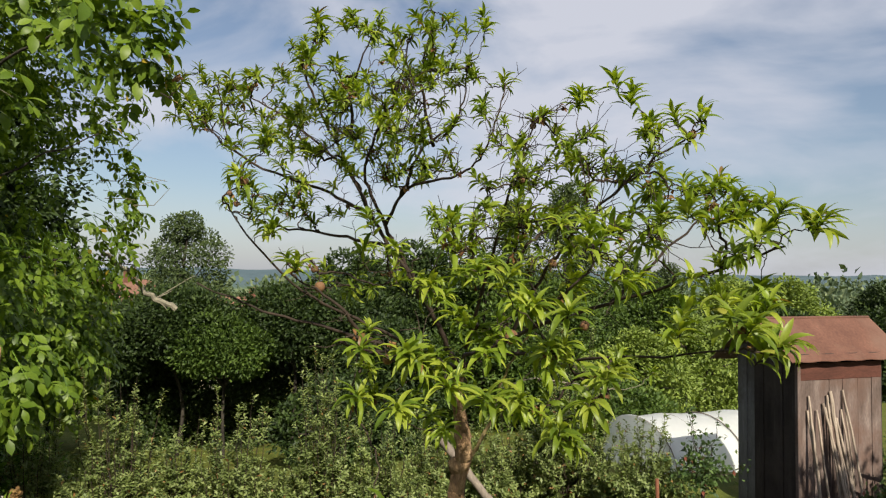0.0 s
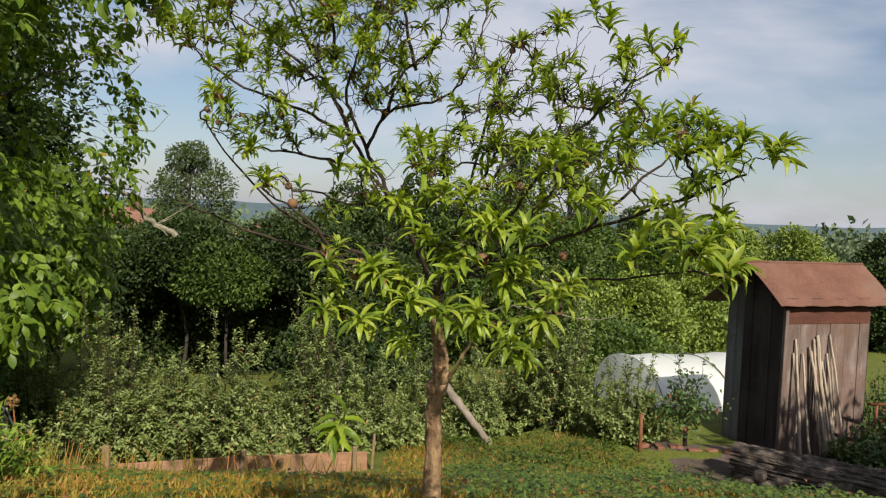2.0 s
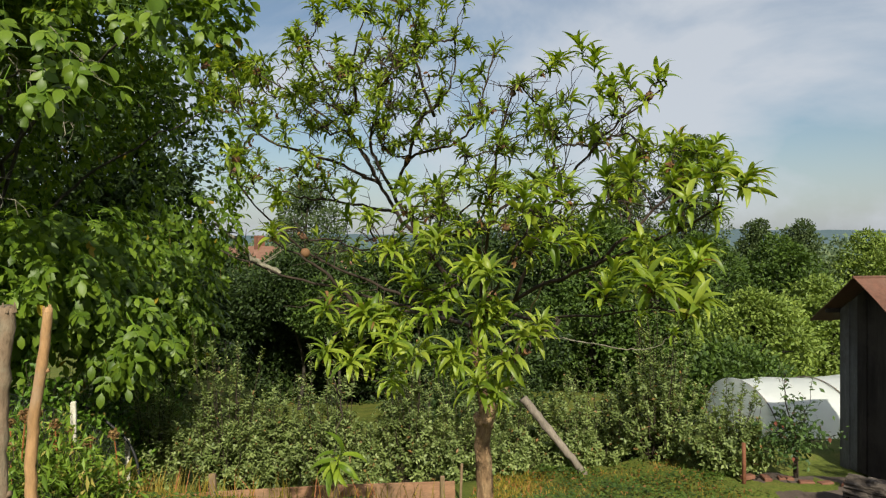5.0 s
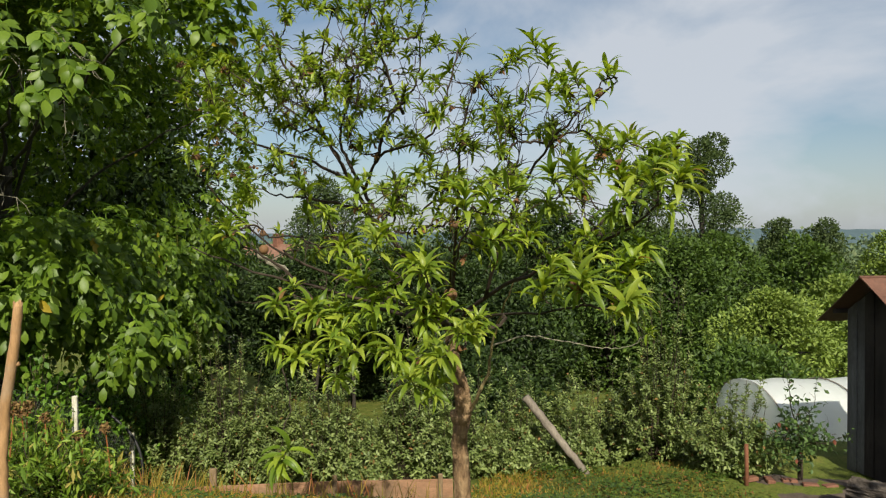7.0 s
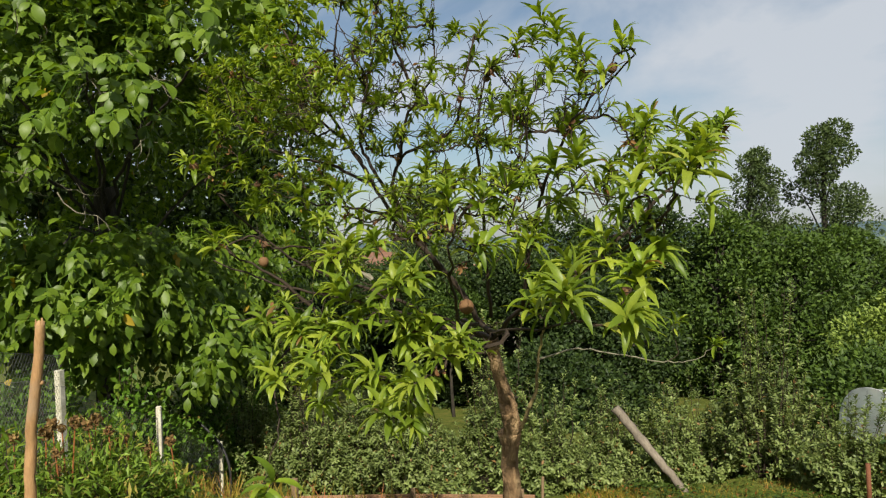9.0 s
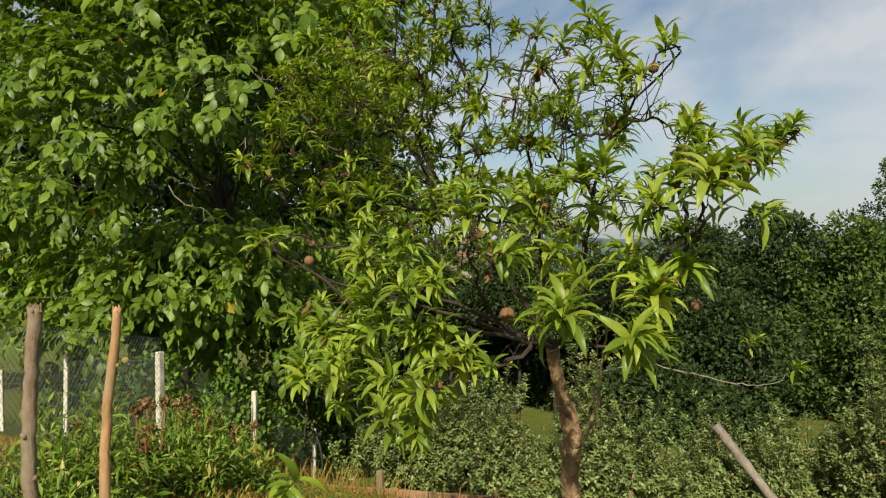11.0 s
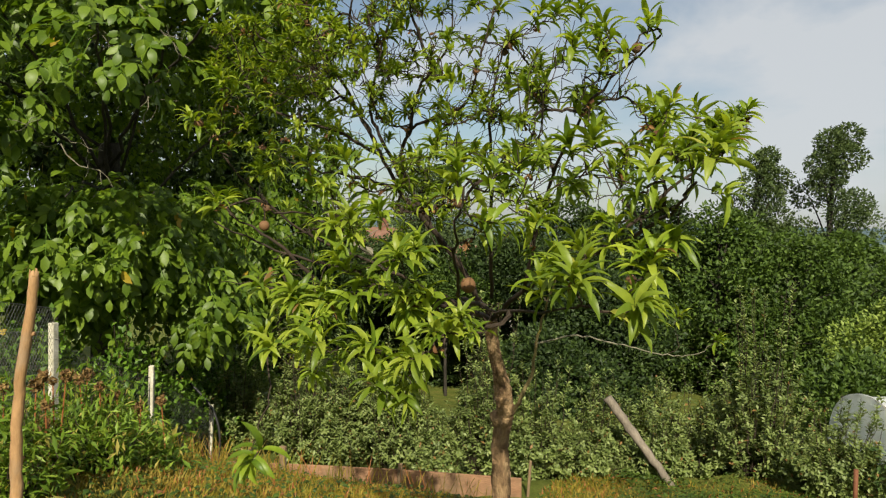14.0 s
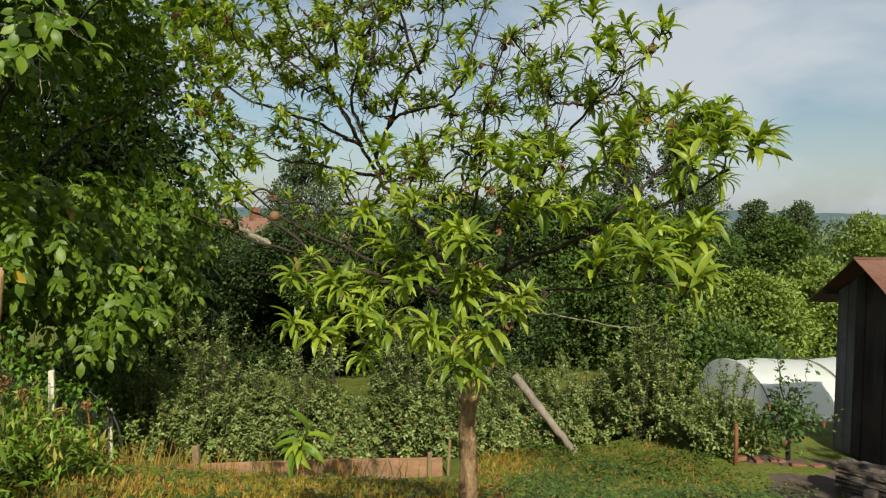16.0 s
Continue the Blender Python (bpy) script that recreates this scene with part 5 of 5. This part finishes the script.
    # hand cart rail and plants beside the shed
    ob = thing("iron_trestle", "dark rusty iron trestle standing beside the shed", "trestle", at=tuple(world_at(1.25, -0.55, 0)))
    zz = float(height(*world_at(1.25, -0.55, 0)[:2]))
    for dx in (0.0, 0.75):
        for dy in (0.0, 0.3):
            part("leg", mesh_from("leg", *tube([(dx, dy, zz - 0.03), (dx, dy, zz + 0.72)], 0.018, 8), M_RUST, True), ob)
    for dy in (0.0, 0.3):
        part("rail", mesh_from("rail", *tube([(-0.12, dy, zz + 0.72), (0.95, dy, zz + 0.72)], 0.02, 8), M_RUST, True), ob)
    part("rail", mesh_from("rail", *tube([(0.0, 0.0, zz + 0.42), (0.75, 0.0, zz + 0.42)], 0.012, 8), M_RUST, True), ob)


build_shed()
for i, (x, y, sx, sz) in enumerate([(4.98, 7.62, 0.30, 0.75), (5.05, 8.25, 0.26, 0.5), (5.4, 8.35, 0.28, 0.65), (5.9, 8.75, 0.35, 1.2), (6.2, 9.4, 0.4, 1.4), (5.5, 7.9, 0.38, 0.8), (6.0, 8.1, 0.45, 1.1), (6.3, 7.3, 0.45, 0.9), (5.75, 7.4, 0.4, 0.7), (6.5, 8.3, 0.5, 1.3), (7.2, 8.7, 0.7, 1.4), (7.3, 7.6, 0.6, 1.0), (6.6, 9.2, 0.7, 1.3), (7.4, 9.8, 0.9, 1.5)]):
    leafy_bush("weed_clump", "rank green weeds and shrubs beside the shed", "plant", (x, y), (sx, sx, sz), 28, 34, (0.05, 0.11), M_SAPLING, 0.4, 110 + i, "weeds by the shed", 0.5)


def build_yard():
    """Earthy paving before the shed, the log and loose stones."""
    n = 26
    xs, ys = np.linspace(2.75, 5.9, n), np.linspace(6.3, 9.0, n)
    gx, gy = np.meshgrid(xs, ys)
    edge = np.minimum(np.minimum(gx - xs[0], xs[-1] - gx), np.minimum(gy - ys[0], ys[-1] - gy))
    gz = height(gx, gy) + np.clip(edge * 0.35, 0, 0.035) - 0.02 + rng.normal(size=gx.shape) * 0.006
    gx, gy = gx + rng.normal(size=gx.shape) * 0.02, gy + rng.normal(size=gx.shape) * 0.02
    v = np.stack([gx, gy, gz], axis=-1).reshape(-1, 3)
    i, j = np.meshgrid(np.arange(n - 1), np.arange(n - 1), indexing="ij")
    a = (i * n + j).ravel()
    ob = new("pavement", mesh_from("pavement", v, np.stack([a, a + 1, a + n + 1, a + n], axis=1), M_SLAB, True))
    tagged(ob, "bare trodden earth and paving before the shed", "pavement", "", "structure")
    for k in range(6):
        x, y = 2.7 + 0.21 * k + rng.normal() * 0.02, 8.72 - 0.02 * k + rng.normal() * 0.03
        z = float(height(x, y))
        part_ob = thing("brick", "loose old red brick edging the trodden yard", "brick", "loose bricks by the tunnel", at=(x, y, z + 0.012))
        part_ob.rotation_euler = (0, 0, rng.normal() * 0.5)
        part("block", solid("block", box(0.17, 0.09, 0.05, 0.008, (0, 0, 0.008)), M_BRICK), part_ob)
    # log: furrowed bark, sawn ends
    p0, p1 = np.array((3.50, 7.88, 0)), np.array((4.90, 6.95, 0))
    for p in (p0, p1):
        p[2] = float(height(p[0], p[1])) + 0.18
    ob = thing("felled_log", "felled log with deeply furrowed grey bark on the ground", "log", at=tuple(p0))
    d = p1 - p0
    sides, rows = 110, 46
    ax = unit(d)
    a1 = unit(np.cross(ax, [0, 0, 1.0]))
    a2 = np.cross(ax, a1)
    v, f = [], []
    for i in range(rows):
        s = i / (rows - 1)
        r0 = 0.215 + 0.02 * s
        for j in range(sides):
            t = 2 * np.pi * j / sides
            ridge = 1 - min(1.0, 4.0 * abs(noise.noise(Vector((math.cos(t) * 5.5, math.sin(t) * 5.5, s * 3.2)))))
            fur = 0.034 * (1 - ridge) + 0.02 * abs(noise.noise(Vector((math.cos(t) * 2, math.sin(t) * 2, s * 4 + 7))))
            r = r0 - fur + 0.0025 * rng.normal()
            v.append(d * s + a1 * math.cos(t) * r + a2 * math.sin(t) * r)
    for i in range(rows - 1):
        for j in range(sides):
            f.append((i * sides + j, i * sides + (j + 1) % sides, (i + 1) * sides + (j + 1) % sides, (i + 1) * sides + j))
    part("bark", mesh_from("bark", np.array(v), f, M_LOG), ob)
    for i, nm in ((0, "sawn_end"), (rows - 1, "sawn_end")):
        ring = np.array(v[i * sides:(i + 1) * sides])
        c = ring.mean(axis=0)
        rings = [c + (ring - c) * q + ax * (-0.012 if i == 0 else 0.012) * (1 - q) for q in (1.0, 0.7, 0.4, 0.1)]
        vv = np.concatenate(rings)
        ff = [(k * sides + j, k * sides + (j + 1) % sides, (k + 1) * sides + (j + 1) % sides, (k + 1) * sides + j) for k in range(3) for j in range(sides)]
        part(nm, mesh_from(nm, vv, ff, M_LOGEND), ob, "pale sawn end")
    for x, y, s, dz in [(3.55, 7.52, 0.10, 0), (3.72, 7.38, 0.11, 0), (3.62, 7.22, 0.09, 0), (3.90, 7.20, 0.10, 0), (3.78, 7.05, 0.08, 0), (3.63, 7.46, 0.08, 0.12), (3.80, 7.28, 0.075, 0.12), (4.02, 7.02, 0.09, 0)]:
        bm = bmesh.new()
        bmesh.ops.create_cube(bm, size=1)
        bmesh.ops.subdivide_edges(bm, edges=bm.edges[:], cuts=3, use_grid_fill=True)
        for w in bm.verts:
            w.co = w.co.lerp(w.co.normalized() * 0.62, 0.55) * (1 + 0.12 * noise.noise(w.co * 3 + Vector((x * 9, y * 9, 0))))
            w.co = Vector((w.co.x * s * 2, w.co.y * s * 1.5, w.co.z * s * 1.15))
        ob = thing("stone", "rounded pinkish-grey field stone lying by the log", "stone", "stones by the log", at=(x, y, float(height(x, y)) + s * 0.42 + dz))
        ob.rotation_euler = (0, 0, rng.uniform(0, 3))
        part("block", solid("block", bm, M_STONE, True), ob)


build_yard()

# ---- trees and houses beyond the garden ----


def far_tree(label, at, top, rx, mat, n=5200, leaf=0.16, seed=1, low=0.12, slim=1.0, group="trees beyond the garden", lobes=16):
    """A tree in the middle distance: trunk, limbs and a crown of lobes filled with small leaf sprays."""
    r = np.random.default_rng(seed)
    x, y = at
    z0 = float(height(x, y)) - 0.1
    h = top - z0
    ob = thing("tree", label, "tree", group, at=(x, y, z0))
    line = curve([(0, 0, 0), (r.normal() * 0.1, 0, h * 0.3), (r.normal() * 0.2, r.normal() * 0.2, h * 0.62), (0, 0, h * 0.9)], 5)
    part("trunk", mesh_from("trunk", *tube(line, np.linspace((0.022 * h + 0.04) * (0.45 if low > 0.6 else 1), 0.02, len(line)), 8, 0.04), M_TRUNK_DARK, True), ob)
    cs, limbs = [], []
    for i in range(lobes):
        s = low + (1 - low) * (i + 0.5 * r.random()) / lobes
        env = math.sin(math.pi * min(0.97, (s - low) / (1 - low) * 0.82 + 0.16)) ** 0.75
        a = i * 2.4 + r.normal() * 0.5
        q = rx * env * r.uniform(0.45, 0.85)
        c = np.array((math.cos(a) * q, math.sin(a) * q, h * s * 0.93))
        cs.append((c, rx * slim * r.uniform(0.42, 0.62) * (0.55 + 0.5 * env)))
        k = int(np.clip(s * 0.8, 0, 0.95) * (len(line) - 1))
        limbs.append(tube(curve([line[k], (line[k] + c) / 2 + [0, 0, 0.1], c], 3), np.linspace(0.05, 0.015, 7), 5, 0, False))
    tagged(part("limbs", mesh_from("limbs", *join(limbs), M_TRUNK_DARK), ob), kind="stuff")
    B, W = [], []
    per = int(n * 2.6) // lobes
    for c, q in cs:
        d = unit(r.normal(size=(per, 3)))
        rad = r.uniform(0.35, 1.0, (per, 1)) ** 0.6 + (r.random((per, 1)) < 0.12) * r.uniform(0, 0.18, (per, 1))
        B.append(c + d * rad * q * np.array([1, 1, 0.85]))
        W.append(unit(d + r.normal(size=(per, 3)) * 0.7))
    B, W = np.concatenate(B), np.concatenate(W)
    v, f = sprays(B, W, np.array([0, 0, 1.0]) + r.normal(size=B.shape) * 0.7, r.uniform(0.6, 1.4, len(B)) * leaf, r.uniform(0.5, 0.8, len(B)) * leaf)
    tagged(part("crown", mesh_from("crown", v, f, mat), ob), kind="stuff")
    return ob


DARK = "dark green broadleaf tree at the valley edge"
ASH = "grey-green tall tree rising over the valley"
MID = "mid green hedgerow tree below the garden"
LIME = "light green rounded willow beyond the garden"
FAR = [
    # label, place, top, radius, material, leaves, leaf size
    # the two trees near y 24.7 are added to darken a shaded gap
    (ASH, (-12.9, 35), 5.1, 2.6, M_WOOD_MID, 6500, 0.19), (DARK, (-10.3, 23), 0.2, 2.3, M_WOOD_DARK, 7000, 0.14), (DARK, (-8.2, 21.8), 1.15, 1.9, M_WOOD_DARK, 7000, 0.13), (DARK, (-6.6, 21.4), 0.35, 1.7, M_WOOD_GREEN, 7000, 0.12), (DARK, (-9.2, 24.6), -0.7, 2.2, M_WOOD_DARK, 6000, 0.15), (DARK, (-6.0, 24.8), -0.6, 2.3, M_WOOD_DARK, 6000, 0.15),
    (DARK, (-4.7, 22.2), 1.2, 2.1, M_WOOD_DARK, 8000, 0.13), (DARK, (-3.4, 27), 2.6, 2.5, M_WOOD_DARK, 6500, 0.17), (DARK, (-0.8, 29), 3.1, 2.7, M_WOOD_DARK, 6500, 0.18),
    (MID, (1.6, 27), 2.5, 2.5, M_WOOD_GREEN, 6000, 0.17), (DARK, (-1.6, 21), 0.2, 2.0, M_WOOD_DARK, 5200, 0.15), (MID, (3.9, 27), 1.7, 2.3, M_WOOD_GREEN, 5200, 0.16),
    (ASH, (3.3, 35), 6.1, 1.9, M_WOOD_MID, 5200, 0.18), (ASH, (6.3, 35), 7.1, 2.3, M_WOOD_MID, 6200, 0.18), (MID, (6.2, 30), 1.8, 2.2, M_WOOD_GREEN, 5200, 0.17),
    (LIME, (6.0, 21), 0.0, 1.8, M_WOOD_LIGHT, 5200, 0.13), (LIME, (8.4, 23), 0.25, 1.9, M_WOOD_LIGHT, 5200, 0.14), (MID, (9.4, 31), 1.6, 2.2, M_WOOD_GREEN, 5200, 0.17),
    (ASH, (11.6, 44), 3.0, 1.9, M_WOOD_MID, 4200, 0.2), (ASH, (14.4, 45), 2.9, 2.0, M_WOOD_MID, 4200, 0.2), (MID, (11.0, 26), -0.1, 2.0, M_WOOD_GREEN, 5200, 0.15),
    (LIME, (20.5, 50), 2.0, 3.0, M_WOOD_LIGHT, 5200, 0.24), (LIME, (26, 52), 1.9, 3.2, M_WOOD_LIGHT, 5200, 0.26), (DARK, (21, 42), -0.2, 2.6, M_WOOD_DARK, 5200, 0.22),
    (DARK, (33, 52), 1.4, 3.4, M_WOOD_DARK, 5200, 0.26), (DARK, (27, 43), -0.2, 2.8, M_WOOD_DARK, 5200, 0.24), (DARK, (-17, 33), 1.6, 3.2, M_WOOD_DARK, 5200, 0.22), (DARK, (-14, 22), 0.6, 2.4, M_WOOD_DARK, 5200, 0.17),
    (MID, (4.6, 18), -1.3, 1.7, M_WOOD_GREEN, 4200, 0.13), (DARK, (-2.6, 18), -1.2, 1.6, M_WOOD_DARK, 4200, 0.13),
    (DARK, (-14.5, 13.5), 8.5, 3.8, M_WOOD_DARK, 9000, 0.22), (DARK, (-17, 9), 7.5, 3.8, M_WOOD_DARK, 8000, 0.22), (DARK, (-11.5, 16.5), 7.0, 2.8, M_WOOD_DARK, 8000, 0.2),
]
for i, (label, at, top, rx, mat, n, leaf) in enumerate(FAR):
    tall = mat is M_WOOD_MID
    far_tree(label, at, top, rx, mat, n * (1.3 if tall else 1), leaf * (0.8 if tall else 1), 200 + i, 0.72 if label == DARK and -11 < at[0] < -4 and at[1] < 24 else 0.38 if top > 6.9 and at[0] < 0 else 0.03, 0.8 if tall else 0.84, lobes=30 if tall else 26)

# unseen tree, set out of view so that its shadow falls on the yard
far_tree("unseen leafy tree added to shade the yard before the shed", (6.6, 2.9), 3.3, 1.9, M_WOOD_GREEN, 2200, 0.15, 260, 0.34, group="")


def build_far_woods():
    """Hedges and copses down the valley, too far to tell tree from tree; haze is in their colour."""
    r = np.random.default_rng(5)
    B, W, L = [], [], []
    for i in range(150):
        y = r.uniform(62, 300)
        x = r.uniform(-0.75, 0.95) * y
        rad = r.uniform(2.5, 5.5) * (1 + y / 300)
        z = float(height(x, y))
        n = 900
        d = unit(r.normal(size=(n, 3)))
        B.append(np.array((x, y, z + rad * 0.8)) + d * np.array((rad * 1.5, rad, rad)) * r.uniform(0.6, 1.0, (n, 1)) * (1 + 0.25 * np.sin(d[:, :1] * 7 + i) * np.sin(d[:, 2:] * 6)))
        W.append(unit(d + r.normal(size=(n, 3)) * 0.6))
        L.append(rad * 0.15 * r.uniform(0.6, 1.3, n))
    B, W, L = np.concatenate(B), np.concatenate(W), np.concatenate(L)
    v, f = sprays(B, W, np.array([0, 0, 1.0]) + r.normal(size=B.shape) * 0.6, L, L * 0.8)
    tagged(new("far_woods", mesh_from("far_woods", v, f, M_WOOD_FAR)), "copses and hedges down the valley, tinted blue-green for haze", "woods", "", "stuff")


build_far_woods()


def far_house(label, at, size, ridge, turn, wall_mat, roof_mat):
    x, y = at
    z = float(height(x, y)) - 0.3
    ob = thing("house", label, "house", "", at=(x, y, z))
    ob.rotation_euler = (0, 0, radians(turn))
    w, d, h = size
    top = ridge - z
    bm = bmesh.new()
    a = [bm.verts.new((sx * w / 2, sy * d / 2, zz)) for zz in (0, h) for sx, sy in ((-1, -1), (1, -1), (1, 1), (-1, 1))]
    g = [bm.verts.new((-w / 2, 0, top - 0.12)), bm.verts.new((w / 2, 0, top - 0.12))]
    for q in ([0, 1, 5, 4], [2, 3, 7, 6]):
        bm.faces.new([a[k] for k in q])
    bm.faces.new([a[3], a[0], a[4], g[0], a[7]])
    bm.faces.new([a[1], a[2], a[6], g[1], a[5]])
    part("wall", solid("wall", bm, wall_mat), ob)
    for sy in (-1, 1):
        run = math.hypot(d / 2 + 0.4, top - h + 0.2)
        t = math.degrees(math.atan2(top - h + 0.2, d / 2 + 0.4))
        bm = box(w + 0.7, run, 0.1, 0.01, (0, sy * (d / 4 + 0.2), (top + h - 0.2) / 2), (-sy * t, 0, 0))
        part("roof", solid("roof", bm, roof_mat), ob)
    part("chimney", solid("chimney", box(0.5, 0.5, 1.0, 0.02, (w * 0.2, 0, top + 0.2)), M_BRICK), ob)
    for sx in (-0.28, 0.0, 0.28):
        win = part("window", solid("window", box(0.9, 0.08, 1.1, 0.01, (sx * w, -d / 2 - 0.03, h * 0.55)), M_PLASTER), ob)
        part("pane", solid("pane", box(0.74, 0.05, 0.94, 0.005, (sx * w, -d / 2 - 0.06, h * 0.55)), M_WINDOW), win)


far_house("distant house with a red tiled roof among the trees", (-15.2, 52), (5.0, 4.5, 4.4), -0.1, 12, M_PLASTER, M_TILE)
far_house("grey wooden barn with a pale brown roof behind the trees", (-19.5, 42), (5.0, 4.5, 5.0), 1.15, -30, M_HOUSE, M_TILE)
